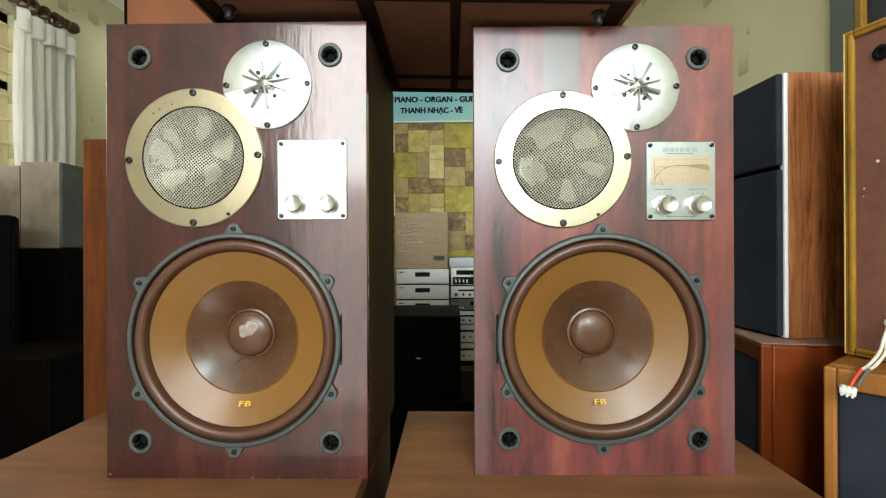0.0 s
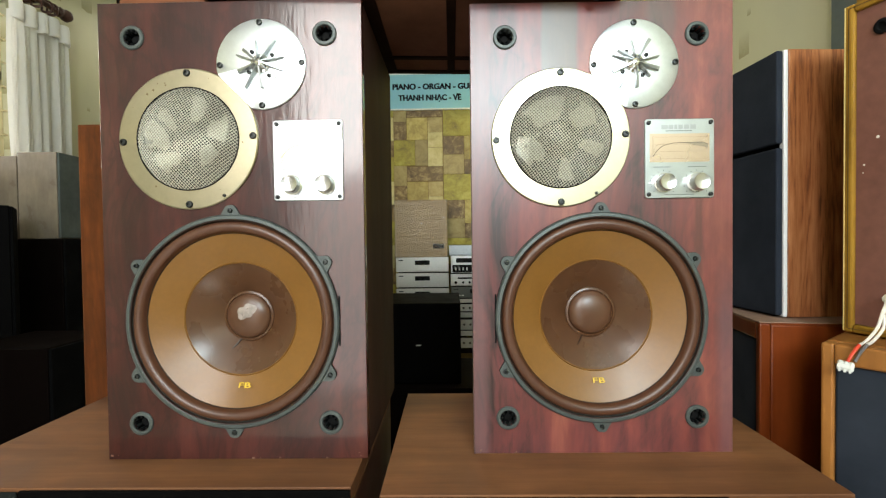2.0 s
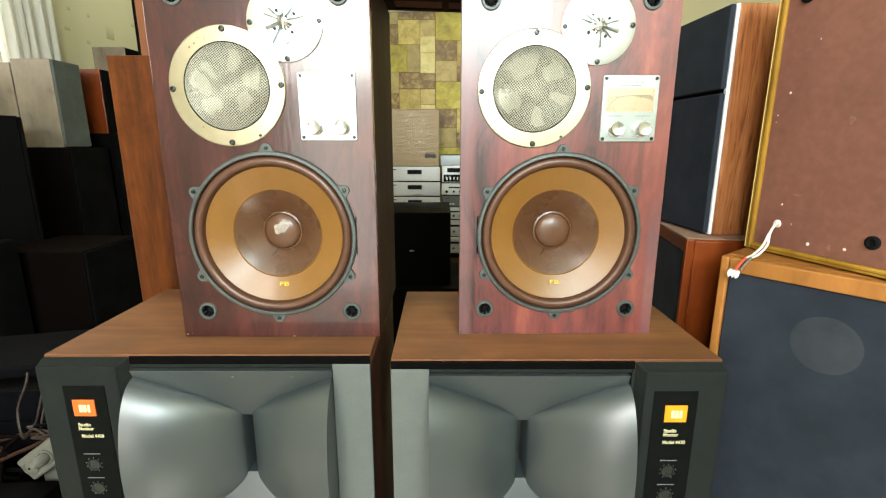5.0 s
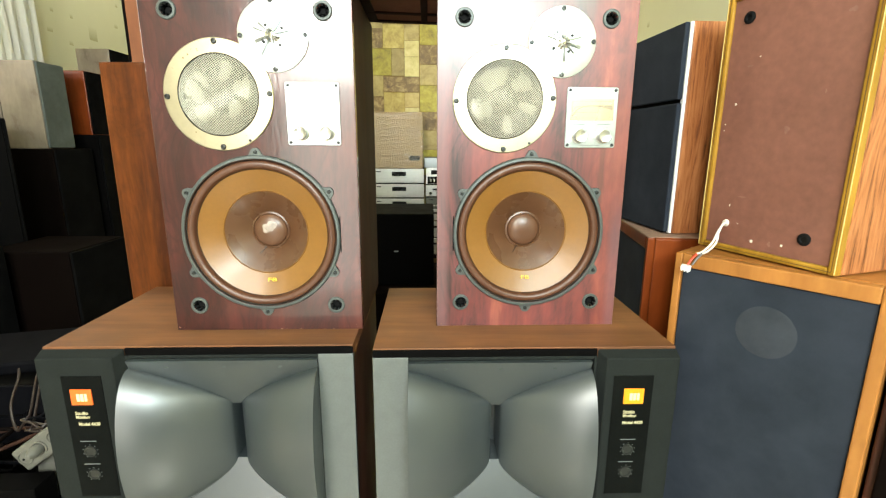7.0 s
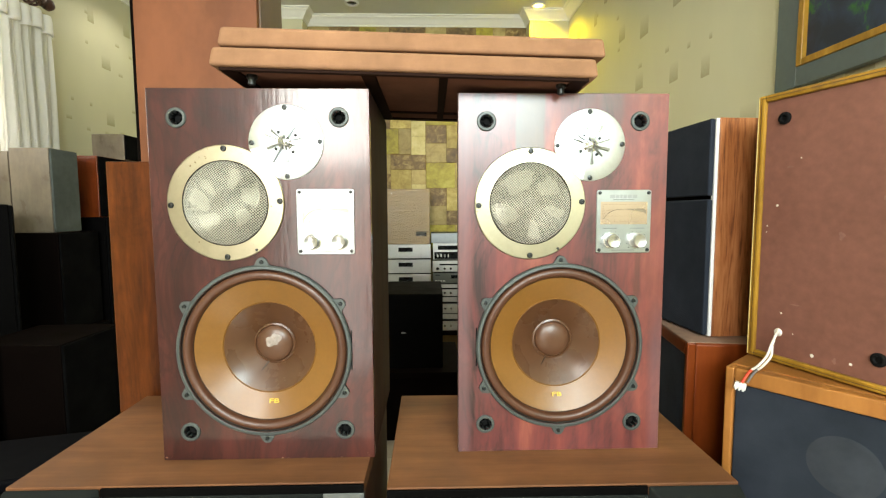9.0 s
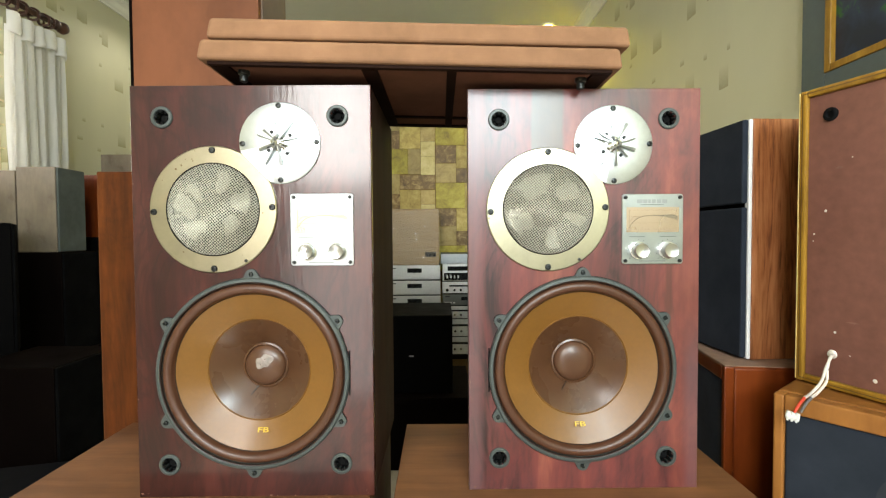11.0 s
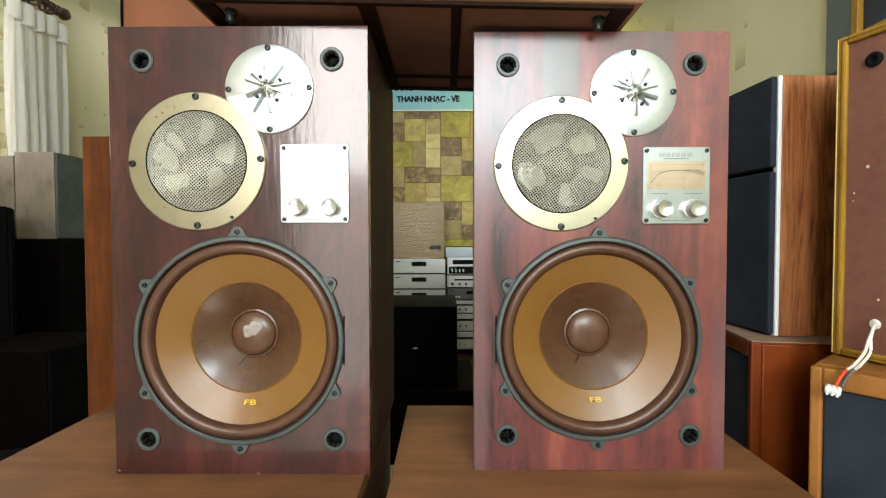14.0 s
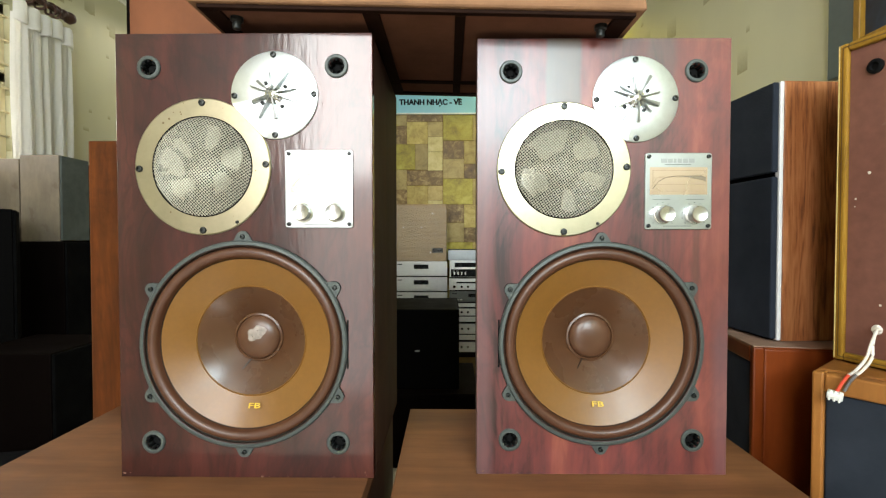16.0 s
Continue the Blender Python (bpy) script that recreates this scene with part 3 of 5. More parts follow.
box(WALL_L - 0.15, WALL_L, WY0, WY1, 0, WZ0, 0, bm)
box(WALL_L - 0.15, WALL_L, WY0, WY1, WZ1, CEIL, 0, bm)
structure("wall_left", bm, M_PAPER_L, "pale green wallpaper wall with a window opening", "wall")
structure("wall_pier_left", box(WALL_L, XL, BACK, ALCOVE + 0.2, 0, CEIL), M_PAPER_L, "pale wallpapered pier beside the alcove", "wall")
structure("wall_pier_right", box(XR, WALL_R, BACK, ALCOVE + 0.2, 0, CEIL), M_PAPER_R, "pale wallpapered pier lit yellow by a lamp", "wall")
wall_back = structure("wall_back", box(XL, XR, ALCOVE, ALCOVE + 0.2, 0, CEIL), M_STONE_BED, "alcove wall papered with olive and brown stone blocks", "wall")
# shop front behind the camera, with openings to the street
bm = box(WALL_L, -1.17, FRONT - 0.15, FRONT, 0, CEIL)
box(-1.17, -0.43, FRONT - 0.15, FRONT, 3.04, CEIL, 0, bm)
box(-0.43, 0.10, FRONT - 0.15, FRONT, 0, CEIL, 0, bm)
box(0.10, 0.90, FRONT - 0.15, FRONT, 0, 1.91, 0, bm)
box(0.10, 0.90, FRONT - 0.15, FRONT, 2.73, CEIL, 0, bm)
box(0.90, WALL_R, FRONT - 0.15, FRONT, 0, CEIL, 0, bm)
structure("wall_front", bm, M_FRONT_WALL, "plain painted front wall with two tall openings", "wall")


def cornice(points):
    """A stepped, coved moulding along the line where wall and ceiling meet; the room lies to the right of the line."""
    prof = [(0, -0.085), (0.010, -0.085), (0.012, -0.072), (0.024, -0.060), (0.042, -0.036), (0.062, -0.022), (0.064, -0.011), (0.076, -0.009), (0.076, 0)]
    bm = bmesh.new()
    rows = []
    for i, (x, y) in enumerate(points):
        dirs = []
        if i:
            dirs.append((Vector((x, y)) - Vector(points[i - 1])).normalized())
        if i + 1 < len(points):
            dirs.append((Vector(points[i + 1]) - Vector((x, y))).normalized())
        ns = [Vector((d.y, -d.x)) for d in dirs]
        k = sum(ns, Vector((0, 0)))
        k = k / max(k.dot(ns[0]), 0.2)
        rows.append([bm.verts.new((x + k.x * o, y + k.y * o, CEIL + h)) for o, h in prof])
    for a, b in zip(rows, rows[1:]):
        for p in range(len(prof) - 1):
            bm.faces.new((a[p], b[p], b[p + 1], a[p + 1]))
    return bm


structure("trim_cornice", cornice([(WALL_L, FRONT), (WALL_L, BACK), (XL, BACK), (XL, ALCOVE - 0.003), (XR, ALCOVE - 0.003), (XR, BACK), (WALL_R, BACK), (WALL_R, FRONT)]), M_CORNICE, "cream moulded plaster cornice round the ceiling", "cornice")

# window in the left wall: frame, lattice bars, glass
win = tagged(new("window_1"), "cream painted window with a metal lattice", "window", "", "structure")
win.matrix_world = pose(WALL_L, 0, 0)
bm = bmesh.new()
for y0, y1, z0, z1 in ((WY0, WY0 + 0.06, WZ0, WZ1), (WY1 - 0.06, WY1, WZ0, WZ1), (WY0, WY1, WZ0, WZ0 + 0.06), (WY0, WY1, WZ1 - 0.06, WZ1), (1.93, 2.0, WZ0, WZ1), (WY0, WY1, 2.12, 2.18)):
    box(-0.11, -0.03, y0, y1, z0, z1, 0.006, bm)
part("window_frame", bm, M_WINDOW, win)
for i in range(9):
    y = WY0 + 0.12 + i * 0.125
    part("lattice_bar", tube([(-0.02, y, WZ0), (-0.02, y, WZ1)], 0.007, 6), M_WINDOW, win)
for i in range(7):
    z = WZ0 + 0.1 + i * 0.13
    part("lattice_bar", tube([(-0.012, WY0, z), (-0.012, WY1, z)], 0.006, 6), M_WINDOW, win)
part("window_sill", box(-0.15, 0.05, WY0 - 0.05, WY1 + 0.05, WZ0 - 0.03, WZ0, 0.008), M_WINDOW, win)

# ceiling downlights
for x, y, g in ((0.905, 3.88, M_YELLOW_GLOW), (-1.95, 3.45, M_WHITE_GLOW), (-0.2, 2.7, M_WHITE_GLOW), (-0.645, 3.86, M_DISPLAY)):
    d = thing("downlight", pose(x, y, CEIL), "small round recessed ceiling downlight", "lamp", "ceiling downlights")
    part("rim", revolve([(0.045, 0), (0.06, 0.004), (0.06, 0.012), (0.045, 0.014), (0.042, 0.004)], 0, 0, 32, None, None, False), M_GLASS_BULB, d).matrix_local = pose(0, 0, 0, 90)
    part("lamp_face", revolve([(0.042, 0.003), (0.02, 0.005)], 0, 0, 24), g, d).matrix_local = pose(0, 0, 0, 90)

# curtain with pleats, hung by rings from a carved rod
cur = thing("curtain", pose(WALL_L + 0.09, 0, 0.065), "white pleated curtain gathered beside the window", "curtain")
CY0, CY1 = 2.450, 2.838


def drape_fold(t, z):
    """How far the hanging cloth stands out at the share t of its width; soft uneven folds that open downwards."""
    w = t + 0.025 * math.sin(2.1 * z + 5 * t)
    k = 0.6 + 0.4 * min(1.0, (2.40 - z) / 0.5)
    return k * (0.015 * math.sin(w * 2 * math.pi * 5.2 + 0.5) + 0.009 * math.sin(w * 2 * math.pi * 8.7 + 1.9) + 0.004 * math.sin(w * 97))


bm = bmesh.new()
rows = []
for j in range(25):
    z = 2.41 - 1.51 * (j / 24) ** 1.5
    rows.append([bm.verts.new((drape_fold(i / 120, z), CY0 + (CY1 - CY0) * i / 120 - 0.012 * (1 - i / 120) * math.sin(2.6 * (2.41 - z)), z)) for i in range(121)])
for a, b in zip(rows, rows[1:]):
    for i in range(120):
        bm.faces.new((a[i], a[i + 1], b[i + 1], b[i]))
bmesh.ops.solidify(bm, geom=list(bm.faces), thickness=0.002)
part("drape", bm, M_CURTAIN, cur, "", True)
# heading: five stuffed pleats with a rolled lower edge over a gathered band
for k, (u0, u1, dz) in enumerate(((0.00, 0.21, 0.004), (0.20, 0.43, -0.006), (0.41, 0.60, -0.010), (0.58, 0.82, 0.000), (0.80, 1.00, -0.012))):
    bm = bmesh.new()
    rows = []
    for o, z in ((0.35, 2.478), (0.8, 2.474), (1.0, 2.455), (1.0, 2.42), (1.08, 2.392), (1.12, 2.378), (0.95, 2.368), (0.5, 2.366), (0.1, 2.374)):
        row = []
        for i in range(15):
            t = i / 14
            row.append(bm.verts.new((0.012 + 0.030 * o * math.sin(math.pi * t) ** 0.7, CY0 + (CY1 - CY0) * (u0 + (u1 - u0) * t), z + dz + 0.008 * math.sin(math.pi * t) * (z > 2.46) - 0.006 * math.sin(math.pi * t + k) * (z < 2.40))))
        rows.append(row)
    for a, b in zip(rows, rows[1:]):
        for i in range(14):
            bm.faces.new((a[i], a[i + 1], b[i + 1], b[i]))
    part("heading_pleat", bm, M_CURTAIN, cur, "", True)
rod = thing("curtain_rod", pose(WALL_L + 0.09, 0, 2.615), "dark carved wooden curtain rod with rings", "curtain rod")
part("pole", tube([(0, 1.1, 0), (0, 2.77, 0)], 0.016, 12), M_ROD, rod, "", True)
fin = [(0.016, 0), (0.03, 0.015), (0.03, 0.03), (0.018, 0.04), (0.034, 0.06), (0.036, 0.08), (0.02, 0.105), (0.006, 0.12)]
part("finial", revolve(fin, 0, 0, 16), M_ROD, rod, "", True).matrix_local = pose(0, 2.765, 0, 0, 0, 180)
for y in (2.45, 2.50, 2.555, 2.63, 2.70, 2.735):
    ringpts = [(0.033 * math.cos(a * math.pi / 8), y + 0.006 * math.sin(a), 0.033 * math.sin(a * math.pi / 8) - 0.012) for a in range(17)]
    part("ring", tube(ringpts, 0.007, 6), M_ROD, rod, "", True)
part("bracket", box(-0.09, 0.0, 2.64, 2.66, -0.012, 0.012, 0.003), M_ROD, rod)


# ---- three-way speaker on each monitor ----
def screw(parent, x, z, f, r=0.0052):
    b = revolve([(r, f - 0.004), (r, f + 0.001), (r * 0.8, f + 0.0028), (r * 0.45, f + 0.003), (r * 0.42, f + 0.0008), (0.0005, f + 0.0008)], x, z, 14)
    return part("screw", b, M_SCREW, parent, "", True)


def three_way_speaker(m, veneer, label, dented):
    wx, wz = (0.1880, 0.2008) if dented else (0.1875, 0.2008)
    W, H, D = 0.380, 0.660, 0.318
    s = thing("bookshelf_speaker", m, label, "speaker", "pair of three-way speakers")
    set_in = 0.0002 if dented else 0.0180  # the baffle of one speaker overhangs its narrower carcass
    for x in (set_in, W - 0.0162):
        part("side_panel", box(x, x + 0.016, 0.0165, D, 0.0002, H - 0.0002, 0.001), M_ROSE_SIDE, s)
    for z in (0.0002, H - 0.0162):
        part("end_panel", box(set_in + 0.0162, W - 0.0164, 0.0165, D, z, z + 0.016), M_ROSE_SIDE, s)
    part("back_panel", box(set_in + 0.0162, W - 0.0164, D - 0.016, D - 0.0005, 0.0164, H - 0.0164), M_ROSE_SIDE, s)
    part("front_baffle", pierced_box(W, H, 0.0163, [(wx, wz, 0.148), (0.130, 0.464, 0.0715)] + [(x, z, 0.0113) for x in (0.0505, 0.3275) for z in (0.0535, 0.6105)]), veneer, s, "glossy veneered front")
    # grille holders, one in each corner
    for x, z in ((0.0505, 0.610), (0.3275, 0.611), (0.0505, 0.0535), (0.3275, 0.0535)):
        h = part("grille_socket", revolve([(0.0172, 0), (0.0172, 0.002), (0.0158, 0.0034), (0.0125, 0.0036), (0.0115, 0.0025), (0.0108, -0.012)], x, z, 28, None, None, False), M_FRAME, s, "ribbed dark socket", True)
        part("socket_core", revolve([(0.0110, -0.013), (0.005, -0.013), (0.0045, -0.006), (0.0015, -0.006)], x, z, 20), M_HOLE, h)
        b = bmesh.new()
        for k in range(8):
            a = math.pi * k / 4
            c, q = math.cos(a), math.sin(a)
            box(x + 0.0095 * c - 0.0016, x + 0.0095 * c + 0.0016, -0.002, 0.011, z + 0.0095 * q - 0.0016, z + 0.0095 * q + 0.0016, 0, b)
        part("socket_rib", b, M_HOLE, h)
    # mid-range: champagne ring with a chord cut towards the tweeter plate
    mx, mz, tx, tz = 0.130, 0.464, 0.2365, 0.5685
    ang = math.atan2(tz - mz, tx - mx)

    def chord(dist, sign):
        def f(a):
            c = math.cos(a - ang) * sign
            return dist / c if c > 0.05 else 9.0
        return f

    mid = part("midrange_ring", revolve([(0.1005, 0), (0.1005, 0.003), (0.099, 0.0042), (0.0735, 0.0042), (0.0722, 0.002), (0.0722, -0.004)], mx, mz, 96, chord(0.0948, 1), None, False), M_CHAMPAGNE, s, "champagne metal ring", True)
    part("midrange_cone", revolve([(0.0712, 0.001), (0.064, -0.003), (0.05, -0.010), (0.030, -0.012), (0.022, -0.004), (0.010, 0.001)], mx, mz, 48), M_MID_CONE, mid, "olive-grey cone behind the mesh", True)
    rnd = random.Random(5 if dented else 6)
    for k in range(6):
        a = (0.25 if dented else 0.62) + k * math.pi / 3 + 0.8 * (rnd.random() - 0.5)
        grow, reach, tilt = 0.70 + 0.95 * rnd.random(), 0.80 + 0.24 * rnd.random(), 0.008 * (rnd.random() - 0.5)
        b = bmesh.new()
        pts = []
        for rr, da in ((0.029, -0.16), (0.044, -0.30), (0.060, -0.34), (0.066, -0.12), (0.065, 0.16), (0.054, 0.10), (0.042, 0.24), (0.031, 0.18)):
            rr, da = rr * reach * (0.95 + 0.08 * rnd.random()), da * grow
            pts.append(b.verts.new((mx + rr * math.cos(a + da), -0.002 - 0.006 * (rr > 0.045) + tilt * math.copysign(1, da), mz + rr * math.sin(a + da))))
        bmesh.ops.triangulate(b, faces=[b.faces.new(pts)])
        part("petal", b, M_DIAPHRAGM, mid, "pale petal behind the mesh")
    b = bmesh.new()
    R, N = 0.0726, 42
    ca, sa = math.cos(radians(38)), math.sin(radians(38))
    for k in range(-N // 2, N // 2 + 1):
        o = k * 2 * R / N
        half = math.sqrt(max(R * R - o * o, 0))
        if half < 0.008:
            continue
        for flip in (0, 1):
            pts = []
            for i in range(15):
                t = -half + 2 * half * i / 14
                hh = 0.004 + 0.017 * (1 - (o * o + t * t) / (R * R)) + 0.0005 * flip
                u, w = (o, t) if flip else (t, o)
                pts.append((mx + u * ca - w * sa, -hh, mz + u * sa + w * ca))
            tube(pts, 0.00053, 4, b)
    part("wire_mesh", b, M_WIRE, mid, "domed woven wire mesh")
    part("mesh_rim", revolve([(0.0735, 0.002), (0.0740, 0.0052), (0.0729, 0.0056), (0.0720, 0.004)], mx, mz, 64, None, None, False), M_HOLE, mid, "", True)
    for a in (90, 2, 182, -90):
        screw(mid, mx + 0.0935 * math.cos(radians(a)), mz + 0.0935 * math.sin(radians(a)), 0.0042)
    screw(mid, mx + 0.096 * math.cos(radians(-58)), mz + 0.096 * math.sin(radians(-58)), 0.0042, 0.0025)
    rnd = random.Random(31 if dented else 32)
    for _ in range(11 if dented else 4):
        q, rr, sz = radians(105 + 60 * rnd.random()) if rnd.random() < 0.7 else 6.28 * rnd.random(), 0.078 + 0.02 * rnd.random(), 0.0005 + 0.0013 * rnd.random() ** 2
        part("tarnish_spot", revolve([(sz, 0.0), (sz * 0.5, 0.0003)], mx + rr * math.cos(q), mz + rr * math.sin(q), 7, y0=-0.0042), M_TARNISH, mid)
    # tweeter: round plate with thin radial vanes
    tw = part("tweeter_plate", revolve([(0.0640, 0), (0.0640, 0.0028), (0.0626, 0.0038), (0.012, 0.0038), (0.011, 0.001)], tx, tz, 80, chord(0.0540, -1)), M_ALU, s, "bright aluminium plate", True)
    for k, (a, ln) in enumerate(((15, 1.0), (58, 1.15), (100, 0.9), (140, 0.85), (160, 1.0), (200, 0.95), (238, 1.2), (275, 1.0), (318, 0.8), (345, 1.0))):
        half = 0.0024 if k % 2 else 0.0009
        b = box(0.006, 0.007 + 0.028 * ln, -0.0150, -0.0040, -half, half)
        for v in b.verts:
            if v.co.x < 0.012:
                v.co.z *= 0.35
            if v.co.x > 0.02 and v.co.y < -0.01:
                v.co.y += 0.0065
        bmesh.ops.transform(b, matrix=pose(tx, 0, tz, 0, -a, 0), verts=b.verts)
        part("vane", b, M_ALU_PLATE, tw)
    part("tweeter_dome", revolve([(0.0135, 0.003), (0.0135, 0.006), (0.010, 0.007), (0.008, 0.010), (0.004, 0.0125), (0.001, 0.013)], tx, tz, 28), M_CHROME, tw, "", True)
    for a in (35, 125, 215, 305):
        screw(tw, tx + 0.0205 * math.cos(radians(a)), tz + 0.0205 * math.sin(radians(a)), 0.0036, 0.003)
    for a in (91, 1, 181, 271):
        screw(tw, tx + 0.0585 * math.cos(radians(a)), tz + 0.0585 * math.sin(radians(a)), 0.0038, 0.0044)
    # control plate with response graph and two knobs
    px0, px1, pz0, pz1 = 0.2515, 0.3515, 0.3740, 0.4885
    cp = part("control_plate", rounded_plate(px0, px1, pz0, pz1, -0.003, 0.0012, 0.0045), M_ALU_PLATE, s, "satin metal plate with printed graph")
    gx0, gx1, gz0, gz1 = px0 + 0.007, px1 - 0.007, pz0 + 0.052, pz1 - 0.0215
    part("graph_field", box(gx0, gx1, -0.0034, -0.0025, gz0, gz1), M_GRAPH, cp)
    gw, gh = gx1 - gx0, gz1 - gz0
    b = bmesh.new()
    for k in range(1, 9):
        x = gx0 + gw * (k / 9) ** 0.8
        box(x - 0.00007, x + 0.00007, -0.0037, -0.0033, gz0 + 0.12 * gh, gz0 + 0.2 * gh, 0, b)
    for k in (0.12, 0.37, 0.62, 0.88):
        box(gx0 + 0.05 * gw, gx1 - 0.03 * gw, -0.0037, -0.0033, gz0 + k * gh - 0.00009, gz0 + k * gh + 0.00009, 0, b)
    box(gx0 + 0.05 * gw, gx0 + 0.054 * gw, -0.0037, -0.0033, gz0 + 0.06 * gh, gz0 + 0.90 * gh, 0, b)
    part("graph_grid", b, M_GRAPH_LINE, cp)
    level = lambda t: 0.17 + 0.51 * (1 - math.exp(-11 * max(0.0, t - 0.04) ** 1.15)) - 0.10 * max(0.0, t - 0.90) * 10
    sag = lambda t: level(min(t, 0.90)) - 0.40 * max(0.0, t - 0.48) ** 1.2 - 0.9 * max(0.0, t - 0.92)
    part("graph_curve", tube([(gx0 + t * gw, -0.0037, gz0 + level(t) * gh) for t in [0.05 + 0.92 * i / 30 for i in range(31)]], 0.0003, 4), M_PRINT_DARK, cp)
    part("graph_curve", tube([(gx0 + t * gw, -0.0037, gz0 + (0.40 + 0.24 * math.sin(min(1.0, (t - 0.05) / 0.12) * 1.57)) * gh) for t in [0.05 + 0.2 * i / 12 for i in range(13)]], 0.0002, 4), M_GRAPH_LINE, cp)
    b = bmesh.new()
    ts = [0.48 + 0.49 * i / 20 for i in range(21)]
    hi, lo = [[b.verts.new((gx0 + t * gw, -0.0038, gz0 + f(t) * gh)) for t in ts] for f in (level, sag)]
    for i in range(20):
        b.faces.new((lo[i], lo[i + 1], hi[i + 1], hi[i]))
    part("graph_shading", b, M_GRAPH_SHADE, cp)
    # worn model marking that cannot be read
    for k, (u, w) in enumerate(((0.024, 0.009), (0.034, 0.007), (0.0425, 0.004), (0.0485, 0.006), (0.0565, 0.007), (0.0655, 0.008))):
        part("print_bar", box(px0 + u, px0 + u + w, -0.0033, -0.0028, pz1 - 0.0150, pz1 - 0.0088), M_PLATE_FAINT, cp)
    for x0, x1, z in ((0.012, 0.037, 0.0445), (0.062, 0.088, 0.0445), (0.028, 0.070, 0.0045), (0.03, 0.068, 0.0965)):
        part("print_bar", box(px0 + x0, px0 + x1, -0.0034, -0.0028, pz0 + z, pz0 + z + 0.0010), M_PLATE_PRINT, cp)
    for kx in (px0 + 0.027, px0 + 0.0745):
        kn = part("knob", revolve([(0.0142, 0.003), (0.0142, 0.005), (0.0124, 0.006), (0.0118, 0.0175), (0.0110, 0.019), (0.0095, 0.0185), (0.0005, 0.0172)], kx, pz0 + 0.0225, 40), M_KNOB, cp, "turned metal knob", True)
        b = bmesh.new()
        for k in range(11):
            a = radians(-40 + 26 * k)
            box(kx + 0.0185 * math.cos(a) - 0.0005, kx + 0.0185 * math.cos(a) + 0.0005, -0.0034, -0.0028, pz0 + 0.0215 + 0.0185 * math.sin(a) - 0.0005, pz0 + 0.0215 + 0.0185 * math.sin(a) + 0.0005, 0, b)
        part("dial_scale", b, M_PRINT_DARK, cp)
    for x in (px0 + 0.0055, px1 - 0.0055):
        for z in (pz0 + 0.0055, pz1 - 0.0055):
            screw(cp, x, z, 0.003, 0.0032)
    # woofer
    wf = part("woofer_basket", revolve([(0.1545, 0), (0.1545, 0.005), (0.1525, 0.0072), (0.1485, 0.0076), (0.1468, 0.0062), (0.1456, 0.001), (0.1455, -0.006)], wx, wz, 96, None, None, False), M_FRAME, s, "green-grey cast metal basket rim", True)
    part("gasket_line", revolve([(0.1482, 0.0070), (0.1476, 0.0079), (0.1464, 0.0072), (0.1457, 0.0040)], wx, wz, 96, None, None, False), M_LIP, wf, "", True)
    roll = [(0.1372 + 0.0078 * math.cos(t), 0.0008 + 0.0072 * math.sin(t)) for t in (0.0, 0.35, 0.7, 1.05, 1.4, 1.75, 2.1, 2.45, 2.8, 3.14)]
    part("surround", revolve([(0.1460, -0.0010), (0.1452, -0.0010)] + roll + [(0.1284, -0.0022)], wx, wz, 96, None, None, False), M_SURROUND, wf, "brown rubber roll", True)
    part("lip", revolve([(0.1300, -0.0028), (0.1286, -0.0018), (0.1270, -0.0040)], wx, wz, 96, None, None, False), M_LIP, wf, "", True)
    part("outer_cone", revolve([(0.1276, -0.0035), (0.117, -0.0085), (0.101, -0.0155), (0.0845, -0.0235)], wx, wz, 96, None, None, False), M_CONE, wf, "tan paper cone", True)
    part("cone_seam", revolve([(0.0856, -0.0228), (0.0842, -0.0216), (0.0830, -0.0232)], wx, wz, 96, None, None, False), M_CONE, wf, "", True)
    part("inner_cone", revolve([(0.0835, -0.0232), (0.070, -0.031), (0.055, -0.041), (0.038, -0.0545)], wx, wz, 96, None, None, False), M_CONE_DARK, wf, "dark brown inner cone", True)
    part("cap_ring", revolve([(0.0395, -0.0545), (0.0385, -0.0515), (0.0355, -0.0505), (0.0340, -0.053)], wx, wz, 64, None, None, False), M_CONE_DARK, wf, "", True)
    cap = [(0.0345, -0.053)] + [(0.0345 * math.cos(t), -0.052 + 0.0125 * math.sin(t)) for t in (0.2, 0.45, 0.7, 0.95, 1.2, 1.4)] + [(0.001, -0.0395)]
    cp2 = part("dust_cap", revolve(cap, wx, wz, 48), M_CAP, wf, "brown domed dust cap", True)
    if dented:
        uneven = lambda a: 0.0125 + 0.0030 * math.sin(2 * a + 0.6) + 0.0014 * math.sin(5 * a)
        b = revolve([(0.020, 0), (0.012, 0), (0.008, 0), (0.004, 0), (0.001, 0)], wx + 0.001, wz + 0.0085, 30, uneven)
        for v in b.verts:
            far = min(1.0, math.hypot(v.co.x - wx, v.co.z - wz) / 0.0345)
            v.co.y = 0.0516 - 0.0125 * math.sqrt(1 - far * far) - 0.0006 * math.sin(v.co.x * 900) * math.sin(v.co.z * 700)
        part("worn_patch", b, M_SCUFF, cp2, "pale scuffed dent", True)
    if not dented:
        for x, z, dx, dz in ((-0.026, -0.046, 0.008, -0.003), (-0.022, -0.050, -0.002, -0.005), (0.016, -0.050, 0.010, 0.004), (0.055, -0.046, 0.004, -0.006)):
            deepness = lambda a, b: 0.0235 + (0.0845 - min(0.0845, math.hypot(a, b))) * 0.66
